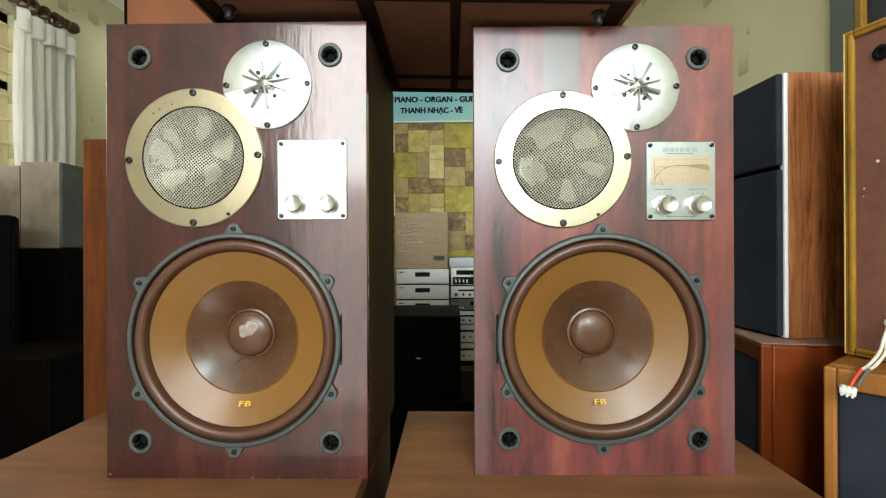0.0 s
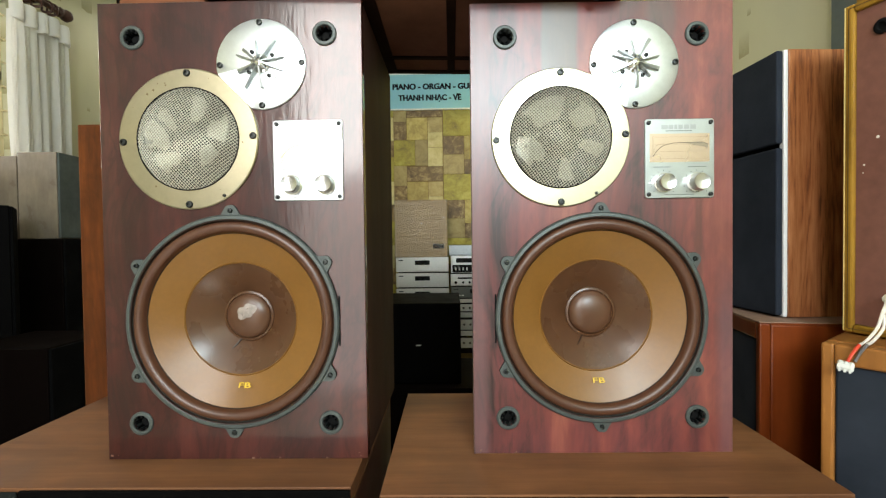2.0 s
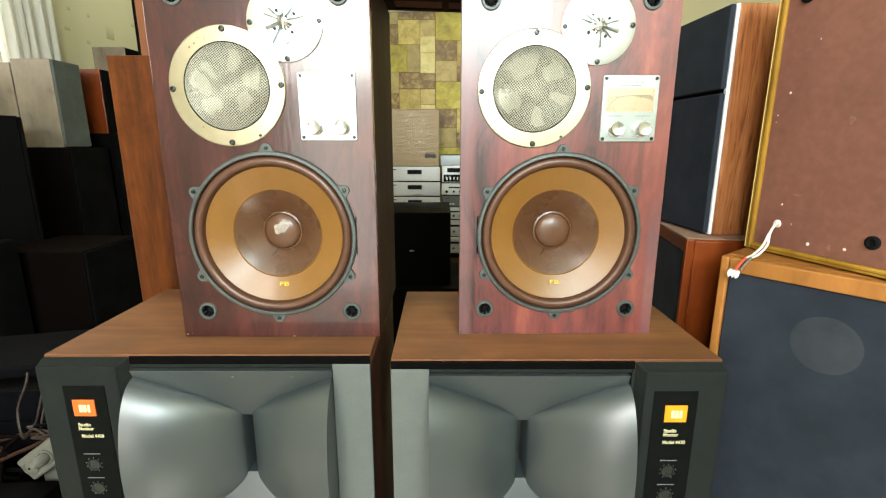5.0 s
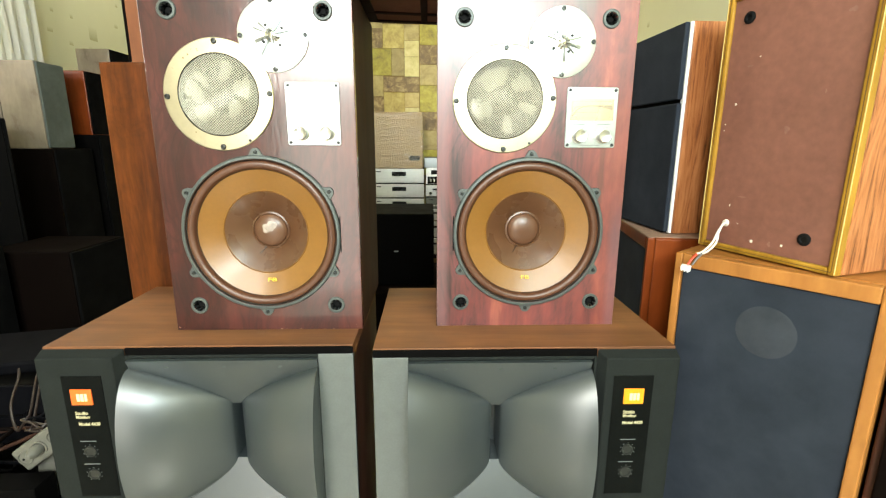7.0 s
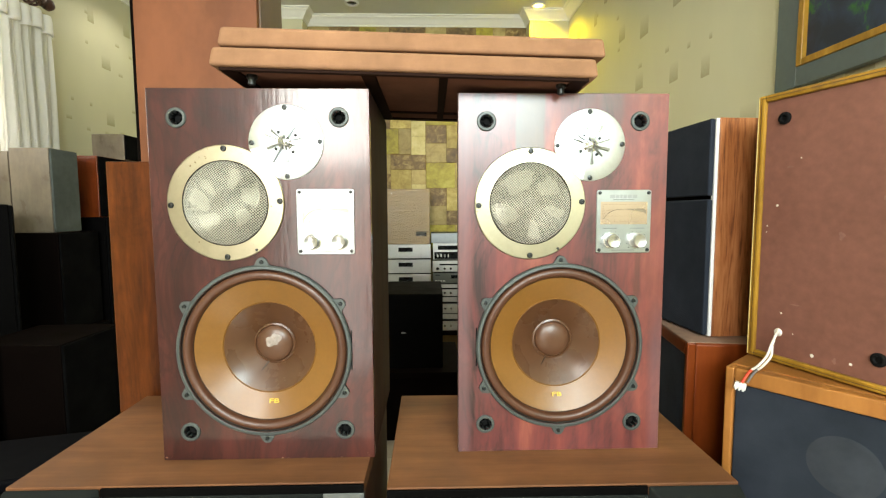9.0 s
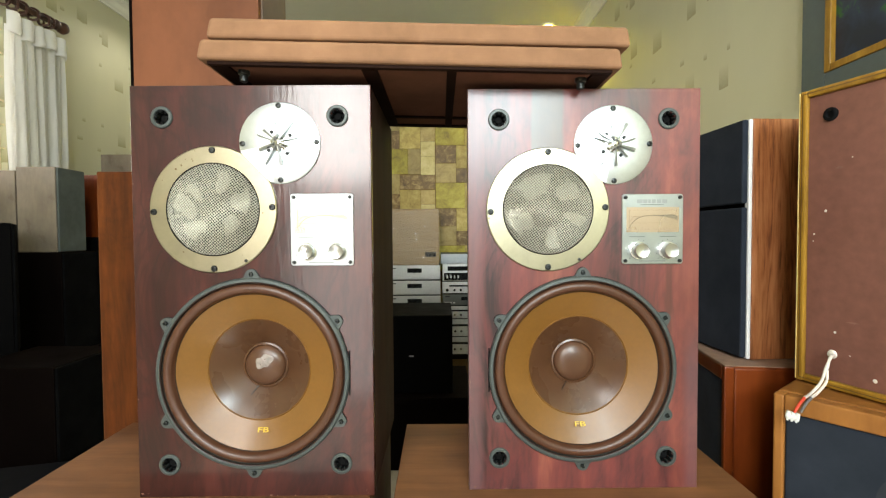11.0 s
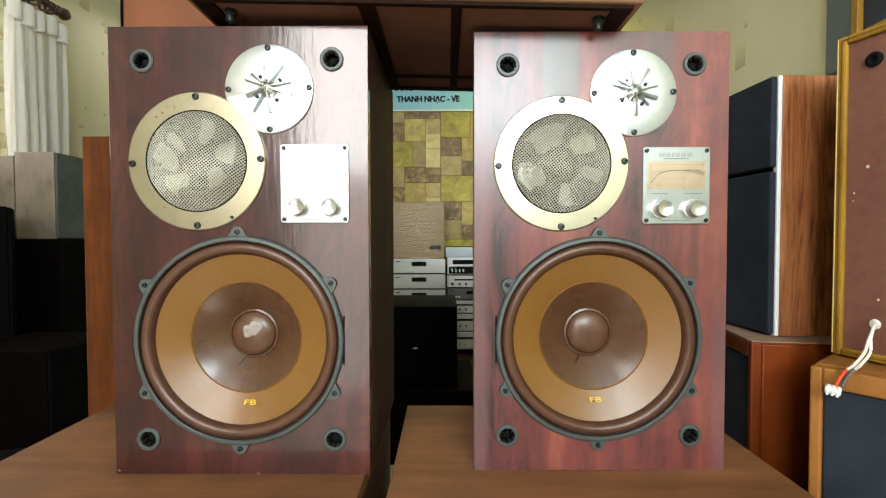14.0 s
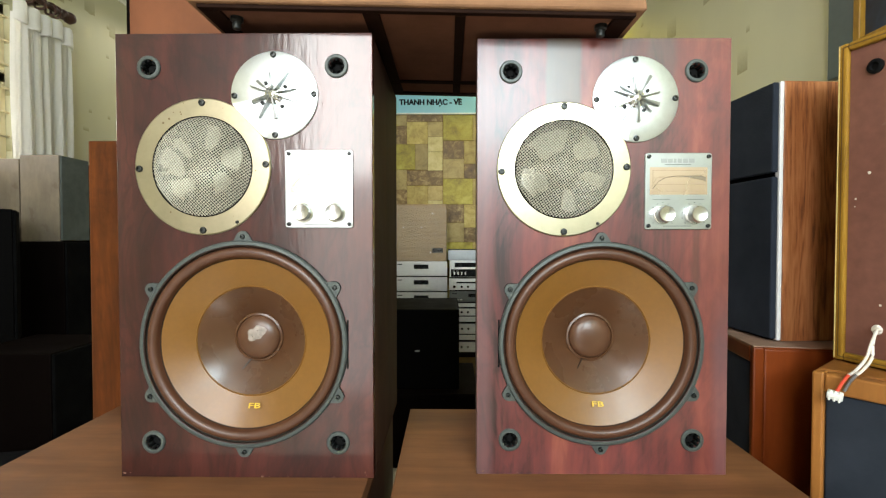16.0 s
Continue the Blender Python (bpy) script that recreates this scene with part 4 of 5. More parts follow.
            part("crease", tube([(wx + x + dx * t, deepness(x + dx * t, z + dz * t) - 0.0004, wz + z + dz * t) for t in (0.0, 0.5, 1.0)], 0.0006, 5), M_LIP, wf)
    part("lead_wire", tube([(wx - 0.012, 0.052, wz - 0.035), (wx - 0.020, 0.0445, wz - 0.046), (wx - 0.024, 0.0415, wz - 0.051)], 0.0011, 6), M_LIP, wf)
    lettering("cone_lettering", "FB", 0.011, M_YELLOW_PRINT, wf, pose(wx + (0.000 if dented else -0.010), 0.0078, wz - 0.099, -28), 0.019, 0.0001)
    part("recess_gap", revolve([(0.1553, 0.0006), (0.1500, 0.0006)], wx, wz, 96, None, None, False), M_HOLE, wf, "dark gap round the basket")
    for a in (90, 32, -29, -90, 209, 149):
        def flare(grow, f0, f1, a=a):
            """An ear that swells out of the rim; grow widens it all round."""
            e = bmesh.new()
            out = []
            for k in range(25):
                t = -1 + k / 12
                q = radians(a) + t * (0.150 + grow * 5)
                rr = 0.1530 + (0.0152 + grow) * math.exp(-(abs(t) / 0.47) ** 3.2)
                out.append((wx + rr * math.cos(q), wz + rr * math.sin(q)))
            for k in (24, 12, 0):
                q = radians(a) + (-1 + k / 12) * 0.150
                out.append((wx + 0.1500 * math.cos(q), wz + 0.1500 * math.sin(q)))
            lo, hi = [[e.verts.new((x, -f, z)) for x, z in out] for f in (f0, f1)]
            e.faces.new(hi)
            for k in range(len(out)):
                e.faces.new((lo[k], lo[(k + 1) % len(out)], hi[(k + 1) % len(out)], hi[k]))
            return e
        c, q = math.cos(radians(a)), math.sin(radians(a))
        ear = part("mounting_ear", flare(0.0, 0.0, 0.0042), M_FRAME, wf)
        part("recess_gap", flare(0.0007, -0.001, 0.0007), M_HOLE, ear)
        screw(ear, wx + 0.1602 * c, wz + 0.1602 * q, 0.0042, 0.0038)
    rnd = random.Random(11 if dented else 12)
    for k in range(15):
        e = rnd.random()
        if e < 0.4:
            x, z = (0.0015 if rnd.random() < 0.5 else W - 0.0015), H * rnd.random()
        elif e < 0.7:
            x, z = W * rnd.random(), 0.0015
        else:
            x, z = (0.004 + 0.010 * rnd.random() if rnd.random() < 0.5 else W - 0.004 - 0.010 * rnd.random()), 0.003 + 0.008 * rnd.random()
        r, q = 0.0009 + 0.0022 * rnd.random() ** 2, rnd.random() * 3
        jag = lambda a, r=r, q=q: r * (0.75 + 0.35 * math.sin(2 * a + q) + 0.2 * math.sin(5 * a + 2 * q))
        part("edge_chip", revolve([(r * 1.4, -0.0004), (r * 0.6, 0.0004)], x, z, 9, jag), M_CHIP, s)
    sx = wx + 0.1528 if dented else wx - 0.1553
    part("cabinet_slot", box(sx, sx + 0.0025, -0.0008, 0.004, wz - 0.036, wz + 0.036), M_HOLE, s)
    return s


TOP, TOP_RIGHT = 0.912, 0.910
three_way_speaker(pose(-0.487, 0.674, TOP), M_ROSE, "dark glossy scratched rosewood three-way speaker on a studio monitor", True)
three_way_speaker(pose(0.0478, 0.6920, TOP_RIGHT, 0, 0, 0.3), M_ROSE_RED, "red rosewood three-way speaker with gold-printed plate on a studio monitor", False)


# ---- pair of grilles lying across the two speakers ----
def cloth_grille(m, label, pegs):
    g = thing("speaker_grille", m, label, "speaker grille", "pair of removed grilles")
    L, D, T = 0.622, 0.392, 0.030
    b = box(0, L, 0, D, 0, T, 0.006, None, 3)
    for v in b.verts:
        k = 1 - v.co.z / T
        v.co.x += (0.5 - v.co.x / L) * -0.012 * k
    part("cloth_cover", b, M_BROWN_CLOTH, g)
    b = bmesh.new()
    for x0, x1, y0, y1 in ((0.008, L - 0.008, 0.008, 0.018), (0.008, L - 0.008, D - 0.022, D - 0.006), (0.036, L - 0.036, D - 0.096, D - 0.084), (0.008, 0.035, 0.0185, D - 0.0225), (L - 0.035, L - 0.008, 0.0185, D - 0.0225), (0.236, 0.260, 0.0185, D - 0.0965), (0.366, 0.381, 0.0185, D - 0.0965), (0.236, 0.260, D - 0.0835, D - 0.0225), (0.366, 0.381, D - 0.0835, D - 0.0225)):
        box(x0, x1, y0, y1, -0.005 * pegs, 0.001, 0.001, b)
    part("frame_back", b, M_FRAME_BACK, g, "dark brown wooden frame back")
    part("backing_cloth", box(0.03, L - 0.03, 0.014, D - 0.018, -0.0015, 0.002), M_BACK_CLOTH, g, "dull brown cloth seen from behind")
    if pegs:
        for x in (0.048, L - 0.045):
            for y in (0.045, D - 0.045):
                part("peg", revolve([(0.009, 0), (0.009, 0.006), (0.006, 0.008), (0.006, 0.0165), (0.004, 0.018)], 0, 0, 16), M_SCREW, g, "", True).matrix_local = pose(x, y, -0.001, 90)
    else:
        for x in (0.05, L - 0.055):
            for y in (0.05, D - 0.05):
                part("peg", revolve([(0.009, 0), (0.009, 0.005), (0.006, 0.007), (0.004, 0.011)], 0, 0, 16), M_SCREW, g, "", True).matrix_local = pose(x, y, T - 0.0005, -90)
    return g


cloth_grille(pose(-0.352, 0.625, 1.5955, 0, 1.55, 0), "tan brown cloth speaker grille lying on pegs across two speakers", True)
cloth_grille(pose(-0.338, 0.627, 1.6275, 0, 1.35, 0.4), "tan brown cloth speaker grille stacked on another grille", False)


# ---- studio monitors ----
def studio_monitor(m, mirror, badge, label, H):
    W, D = 0.585, 0.385
    s = thing("studio_monitor", m, label, "speaker", "pair of studio monitors")
    k = -1 if mirror else 1
    cx = W / 2

    def X(a, b):
        """A stretch across the front, counted from the label side."""
        return (a, b) if not mirror else (W - b, W - a)

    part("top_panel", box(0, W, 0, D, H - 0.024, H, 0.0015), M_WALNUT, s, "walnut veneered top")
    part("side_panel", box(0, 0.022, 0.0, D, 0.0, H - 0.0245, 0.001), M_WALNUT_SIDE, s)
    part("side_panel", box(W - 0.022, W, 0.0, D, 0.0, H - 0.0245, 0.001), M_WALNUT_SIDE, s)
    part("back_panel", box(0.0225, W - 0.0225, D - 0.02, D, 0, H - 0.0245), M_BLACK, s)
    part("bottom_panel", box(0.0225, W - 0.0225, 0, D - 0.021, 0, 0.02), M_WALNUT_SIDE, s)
    part("front_edge", box(*X(0.1545, W - 0.0003), -0.0050, -0.0002, H - 0.0205, H - 0.0025, 0.001), M_BLACK, s, "black front edge strip")
    zt = H - 0.0165
    for x0, x1, z0, z1 in ((0.5175, W, 0.0205, zt), (0.1600, 0.5173, 0.0205, zt - 0.371)):
        part("baffle_panel", box(*X(x0, x1), -0.006, 0.015, z0, z1, 0.001), M_CHARCOAL, s, "dark grey front baffle")
    for x0, x1, z0, z1 in ((0.1535, 0.1597, 0.0205, zt), (0.1600, 0.5173, zt - 0.0068, zt)):
        part("baffle_edge", box(*X(x0, x1), -0.006, 0.015, z0, z1, 0.001), M_BLOCK, s, "blackened baffle edge")
    # label block, proud of the baffle, with a slanted inner edge
    a = X(0.0, 0.153)
    b = box(a[0], a[1], -0.024, -0.0005, 0.0205, H - 0.003, 0.004)
    inner = max if not mirror else min
    edge = inner(v.co.x for v in b.verts)
    for v in b.verts:
        if abs(v.co.x - edge) < 0.005 and v.co.y < -0.01:
            v.co.x -= k * 0.010
        if v.co.z > H - 0.008 and v.co.y < -0.015:
            v.co.z -= 0.009
    lb = part("label_block", b, M_BLOCK, s, "raised dark grey control panel")
    la = (0.044, 0.118) if not mirror else (W - 0.126, W - 0.049)
    pl = part("label_plate", box(la[0], la[1], -0.0255, -0.023, zt - 0.291, zt - 0.032, 0.0006), M_LABEL, lb)
    x0 = la[0] + (0.014 if not mirror else 0.021)
    bd = part("badge", box(x0, x0 + 0.039, -0.0275, -0.025, zt - 0.090, zt - 0.058, 0.0008), badge, lb, "orange square badge")
    for i, (u, w) in enumerate(((0.011, 0.006), (0.018, 0.006), (0.0255, 0.005))):
        bb = box(x0 + u, x0 + u + w, -0.0282, -0.027, zt - 0.082, zt - 0.067, 0.0008)
        part("badge_mark", bb, M_PRINT, bd)
    tx = x0 + 0.002
    for words, dz, width in (("Studio", 0.111, 0.023), ("Monitor", 0.119, 0.027), ("Model 4430", 0.134, 0.040)):
        lettering("panel_lettering", words, 0.0095, M_PRINT, pl, pose(tx + (0.003 if words[2] == "d" and not mirror else 0), -0.0258, zt - dz), width, 0.0001)
    for z in (0.190, 0.240):
        kx = x0 + 0.018
        part("print_bar", box(kx - 0.016, kx + 0.014, -0.0261, -0.0253, zt - z + 0.0215, zt - z + 0.0230), M_PLATE_PRINT, pl)
        part("control_recess", revolve([(0.011, 0.0), (0.0115, 0.0015), (0.0095, 0.002), (0.0085, 0.0003), (0.003, 0.0002)], kx, zt - z, 24, y0=-0.0255), M_SCREW, pl, "", True)
        b = bmesh.new()
        for q in range(9):
            t = radians(-60 + q * 37)
            box(kx + 0.0142 * math.cos(t) - 0.0007, kx + 0.0142 * math.cos(t) + 0.0007, -0.0261, -0.0253, zt - z + 0.0142 * math.sin(t) - 0.0007, zt - z + 0.0142 * math.sin(t) + 0.0007, 0, b)
        part("dial_scale", b, M_PLATE_PRINT, pl)
    # flared horn: two bulging cheeks beside a narrow throat slot, flat sloping roof and sill that meet them in a crease
    ha = X(0.1660 if mirror else 0.1600, 0.5170)
    hx, hw = (ha[0] + ha[1]) / 2, (ha[1] - ha[0]) / 2
    hz, hh, deep, prot, slot, a0 = zt - 0.1885, 0.181, 0.046, 0.064, 0.35, 0.055
    NA, NS, NR = 40, 56, 10
    b = bmesh.new()

    def put(a, w, f):
        return b.verts.new((hx + hw * a, -0.012 - f, hz + hh * w))

    def crease(t, power):
        """How far along roof or sill the crease has come at the share t of the way from throat to mouth, and the height there."""
        u = 0.86 * t ** power
        return u, slot + (1 - slot) * u

    def roof(u):
        return -deep + (deep + 0.004) * u

    outer = {}
    for sg in (-1, 1):
        cols = []
        for i in range(NA + 1):
            t = (i / NA) ** 1.2
            a1 = a0 + (1 - a0) * t
            g = -deep + (deep + prot) * (0.35 * t + 0.65 * math.sin(math.pi / 2 * t)) ** 0.80
            (ut, wt), (ub, wb_) = crease(t, 0.70), crease(t, 0.62)
            col = []
            for j in range(NS + 1):
                q = math.sin(math.pi / 2 * (-1 + 2 * j / NS))
                wc, fc = (wt, roof(ut)) if q > 0 else (wb_, roof(ub))
                col.append(put(sg * a1, wc * q, fc + (g - fc) * (1 - q * q) ** 0.5))
            up = [col[-1]] + [put(sg * a1, slot + (1 - slot) * (ut + (1 - ut) * k / NR), roof(ut + (1 - ut) * k / NR)) for k in range(1, NR + 1)]
            down = [col[0]] + [put(sg * a1, -slot - (1 - slot) * (ub + (1 - ub) * k / NR), roof(ub + (1 - ub) * k / NR)) for k in range(1, NR + 1)]
            cols.append((col, up, down))
        for p, q in zip(cols, cols[1:]):
            for one, two in zip(p, q):
                for j in range(len(one) - 1):
                    b.faces.new((one[j], two[j], two[j + 1], one[j + 1]))
        outer[sg] = cols
    lc, rc = outer[-1][0], outer[1][0]
    for k in (1, 2):
        for j in range(NR):
            b.faces.new((lc[k][j], rc[k][j], rc[k][j + 1], lc[k][j + 1]))
    # throat: side walls running straight back from the slot
    deepl = [put(-a0, (v.co.z - hz) / hh, -deep - 0.07) for v in lc[0]]
    deepr = [put(a0, (v.co.z - hz) / hh, -deep - 0.07) for v in rc[0]]
    for j in range(NS):
        b.faces.new((lc[0][j], lc[0][j + 1], deepl[j + 1], deepl[j]))
        b.faces.new((rc[0][j], rc[0][j + 1], deepr[j + 1], deepr[j]))
        b.faces.new((deepl[j], deepl[j + 1], deepr[j + 1], deepr[j]))
    for j in (0, NS):
        b.faces.new((lc[0][j], rc[0][j], deepr[j], deepl[j]))
    # outer rim back to the baffle
    el, er = outer[-1][-1], outer[1][-1]
    sides = [el[2][::-1] + el[0][1:-1] + el[1], er[2][::-1] + er[0][1:-1] + er[1]]
    for k in (1, 2):
        sides.append([c[k][-1] for c in outer[-1][::-1]] + [c[k][-1] for c in outer[1]])
    for line in sides:
        back = [b.verts.new((v.co.x, -0.0055, v.co.z)) for v in line]
        for j in range(len(line) - 1):
            b.faces.new((line[j], line[j + 1], back[j + 1], back[j]))
    hn = part("horn", b, M_HORN, s, "glossy black moulded horn", True)
    for u in (0.2, 0.5, 0.8):
        part("horn_screw", revolve([(0.0055, 0), (0.005, 0.002), (0.001, 0.0024)], ha[0] + (ha[1] - ha[0]) * u, hz + hh - 0.012, 12, y0=-0.008), M_FRAME, hn, "", True)
    return s


studio_monitor(pose(-0.700, 0.596, 0), False, M_ORANGE_BADGE, "large dark grey studio monitor with walnut top and black horn", TOP)
studio_monitor(pose(-0.076, 0.580, 0), True, M_AMBER_BADGE, "large dark grey studio monitor with amber badge and black horn", TOP_RIGHT)


# ---- speakers along the right wall ----
def corner(x, y, turn):
    """Placing of a box whose front faces left: local +x runs along the front towards the camera, +y into the box."""
    return pose(x, y, 0, 0, 0, -90 + turn)


# white-edged speaker with a two-part navy grille; origin at its near front edge, front running away from the camera
wb = thing("speaker", pose(0.612, 0.857, 1.079, 0, 0, 3), "teak-veneered speaker with navy grilles and white front edge", "speaker")
part("cabinet", box(0.012, 0.40, 0, 0.30, 0, 0.482, 0.0015), M_OAK, wb)
part("white_edge", box(0.0042, 0.0118, 0.0, 0.012, 0.001, 0.481, 0.002), M_WHITE_EDGE, wb, "white front edge strip")
part("white_edge", box(0.0042, 0.0118, 0.288, 0.30, 0.001, 0.481, 0.002), M_WHITE_EDGE, wb)
part("front_board", box(0.004, 0.0118, 0.0122, 0.2878, 0.001, 0.481), M_BLACK, wb)
part("upper_grille", box(-0.008, 0.0038, 0.002, 0.298, 0.314, 0.480, 0.003), M_NAVY, wb)
part("lower_grille", box(-0.008, 0.0038, 0.002, 0.298, 0.004, 0.306, 0.003), M_NAVY, wb)

rb = thing("speaker", pose(0.562, 0.820, 0.0, 0, 0, -9), "red-brown lacquered floor speaker with dark grille", "speaker")
part("cabinet", box(0.006, 0.55, 0, 0.36, 0.0, 1.0735, 0.003), M_RED, rb)
part("top_panel", box(-0.012, 0.55, 0, 0.36, 1.0765, 1.0785, 0.0008), M_DUSTY, rb, "dusty faded top")
part("top_core", box(0.006, 0.548, 0.002, 0.358, 1.0737, 1.0763), M_RED, rb)
part("front_frame", box(-0.012, 0.0058, 0.0, 0.014, 0.0, 1.076, 0.003), M_RED, rb)
part("front_frame", box(-0.012, 0.0058, 0.33, 0.36, 0.0, 1.076, 0.003), M_RED, rb)
part("front_rail", box(-0.012, 0.0058, 0.0143, 0.3295, 1.046, 1.076, 0.003), M_RED, rb)
part("grille", box(-0.006, 0.0055, 0.0145, 0.329, 0.03, 1.045, 0.003), M_NAVY, rb)

# honey framed floor speaker, front turned to the camera
oc = thing("speaker", pose(0.540, 0.675, 0.0, 0, 0, -52), "honey wood framed floor speaker with navy cloth grille", "speaker")
OW = 0.339
part("cabinet", box(0.0, OW, 0.0242, 0.36, 0.0, 1.076, 0.003), M_HONEY, oc)
part("frame_post", box(0.0, 0.0145, 0.0, 0.024, 0.0, 1.0755, 0.003), M_HONEY, oc)
part("frame_post", box(OW - 0.0205, OW, 0.0, 0.024, 0.0, 1.0755, 0.003), M_HONEY, oc)
part("frame_rail", box(0.0148, OW - 0.0208, 0.0, 0.024, 1.047, 1.0755, 0.003), M_HONEY, oc)
gr = part("grille", box(0.0150, OW - 0.0210, 0.006, 0.0238, 0.03, 1.0465, 0.003), M_NAVY, oc)
part("grille_bulge", revolve([(0.052, 0.0), (0.046, 0.0011), (0.040, 0.0014), (0.034, 0.0010), (0.020, 0.0010), (0.014, 0.0020), (0.004, 0.0026)], 0.1735, 0.953, 36, y0=0.0065), M_NAVY_DUSTY, gr, "faint round driver outline pressed through the cloth", True)

# dark veneered speaker beside it, against the wall
dw = thing("speaker", pose(0.752, 0.404, 0.0, 0, 0, -52), "dark walnut-veneered floor speaker beside a honey framed speaker", "speaker")
part("cabinet", box(0.0, 0.20, 0.032, 0.34, 0.0, 1.02, 0.003), M_WALNUT_SIDE, dw)
part("grille", box(0.012, 0.188, 0.016, 0.0318, 0.03, 0.99, 0.003), M_DARK_BROWN, dw, "dark brown cloth grille")

# maroon-fronted speaker without its grille
mb = thing("speaker", pose(0.628, 0.738, 1.0785, 0, 0, -73), "speaker with a bare maroon baffle and yellow wooden trim, grille removed", "speaker")
MW, MH = 0.272, 0.496
part("cabinet", box(0.0, MW, 0.010, 0.30, 0, MH, 0.002), M_OAK, mb)
part("baffle", box(0.013, MW - 0.013, -0.001, 0.0098, 0.013, MH - 0.013), M_MAROON, mb, "maroon painted board with chips")
for x0, x1, z0, z1 in ((0, 0.0125, 0, MH), (MW - 0.0125, MW, 0, MH), (0.0127, MW - 0.0127, 0, 0.0125), (0.0127, MW - 0.0127, MH - 0.0125, MH)):
    part("trim_strip", box(x0, x1, -0.007, 0.0097, z0, z1, 0.003), M_GILT, mb, "yellow grained wood strip")
for x, z in ((0.047, MH - 0.048), (MW - 0.047, MH - 0.048), (MW - 0.060, 0.051)):
    part("grille_socket", revolve([(0.011, 0), (0.011, 0.003), (0.009, 0.0045), (0.006, 0.0045), (0.005, 0.001), (0.001, 0.001)], x, z, 20, y0=-0.001), M_HOLE, mb, "black plastic socket", True)
for x0, x1, z0, z1 in ((0.0052, 0.0066, 0.006, MH - 0.006), (MW - 0.0066, MW - 0.0052, 0.006, MH - 0.006), (0.0068, MW - 0.0068, 0.0052, 0.0066), (0.0068, MW - 0.0068, MH - 0.0066, MH - 0.0052)):
    part("trim_groove", box(x0, x1, -0.0074, -0.006, z0, z1), M_GROOVE, mb)
for x0, x1, z0, z1 in ((0, 0.0018, 0, MH), (MW - 0.0018, MW, 0, MH)):
    part("trim_bead", box(x0, x1, -0.0080, -0.0066, z0 + 0.002, z1 - 0.002, 0.0005), M_BEAD, mb)
for x, z, w, h in ((0.060, 0.36, 0.010, 0.0030), (0.150, 0.24, 0.008, 0.012), (0.205, 0.30, 0.0025, 0.006), (0.085, 0.112, 0.020, 0.0022), (0.225, 0.42, 0.012, 0.006), (0.15, 0.03, 0.005, 0.009)):
    jag = lambda a, w=w, h=h: 1.0 / math.sqrt((math.cos(a) / w) ** 2 + (math.sin(a) / h) ** 2) * (0.8 + 0.2 * math.sin(3 * a + w * 900))
    part("smear", revolve([(0.05, 0.0), (0.001, 0.0003)], x, z, 18, jag, y0=-0.0009), M_SMEAR, mb, "pale smear on the paint")
rnd = random.Random(7)
for _ in range(6):
    x, z, r = 0.02 + (MW - 0.04) * rnd.random() ** 1.6, 0.03 + (MH - 0.08) * rnd.random(), 0.0011 + 0.0018 * rnd.random()
    part("paint_chip", revolve([(r, 0.0), (r * 0.7, 0.0005)], x, z, 7, y0=-0.0008), M_CABLE_WHITE, mb)
for x, z, r in ((0.115, 0.029, 0.0036), (0.174, 0.032, 0.0028)):
    part("paint_chip", revolve([(r, 0.0), (r * 0.7, 0.0006)], x, z, 9, y0=-0.0008), M_CABLE_WHITE, mb)
part("wire_hole", revolve([(0.0075, 0), (0.006, 0.003), (0.001, 0.004)], 0.055, 0.056, 14, y0=-0.001), M_CABLE_WHITE, mb, "pale sealant round the wire hole", True)

# loose lead with a white connector
ld = thing("speaker_lead", pose(0, 0, 0), "white twin lead with white connector hanging from the maroon baffle", "cable")
for off, col in ((0.0, M_CABLE_RED), (0.008, M_CABLE_GREY)):
    p = curve_points([(0.643 + off * 0.3, 0.684 - off * 0.3, 1.134), (0.626, 0.668, 1.133 + off * 0.2), (0.612 + off * 0.3, 0.660, 1.118), (0.601 + off, 0.655, 1.099), (0.582 + off * 1.2, 0.650, 1.0830), (0.562 + off * 1.3, 0.638, 1.0800)])
    q = curve_points([(0.562 + off * 1.3, 0.638, 1.0800), (0.552 + off * 1.2, 0.636, 1.070), (0.544 + off * 1.2, 0.635, 1.058)])
    part("wire", tube(p, 0.0021, 8), M_CABLE_WHITE, ld, "", True)
    part("wire_end", tube(q, 0.0021, 8), col, ld, "", True)
cn = part("connector", box(-0.009, 0.009, -0.005, 0.005, -0.006, 0.006, 0.002), M_WHITE_PLASTIC, ld, "white plastic plug")
cn.matrix_local = pose(0.543, 0.637, 1.052, 0, 8, -40)
part("connector_latch", box(-0.009, 0.007, -0.0075, -0.0052, -0.002, 0.004, 0.001), M_WHITE_PLASTIC, cn)
for u in (-0.0055, 0.0, 0.0055):
    part("connector_rib", box(u - 0.0014, u + 0.0014, -0.0064, -0.0048, -0.0075, 0.0075, 0.0006), M_WHITE_PLASTIC, cn)

# framed painting on the right wall
pf = thing("painting", pose(WALL_R - 0.003, 1.447, 1.755, 0, 0, -90), "dark blue underwater painting in grey-green and gilt frame", "painting")
PW, PH, FW = 1.0, 0.9, 0.092
for x0, x1, z0, z1 in ((0, FW, 0, PH), (PW - FW, PW, 0, PH), (FW, PW - FW, 0, 0.062), (FW, PW - FW, PH - 0.062, PH)):
    part("frame_board", box(x0, x1, -0.028, 0, z0, z1, 0.003), M_MAT_GREY, pf)
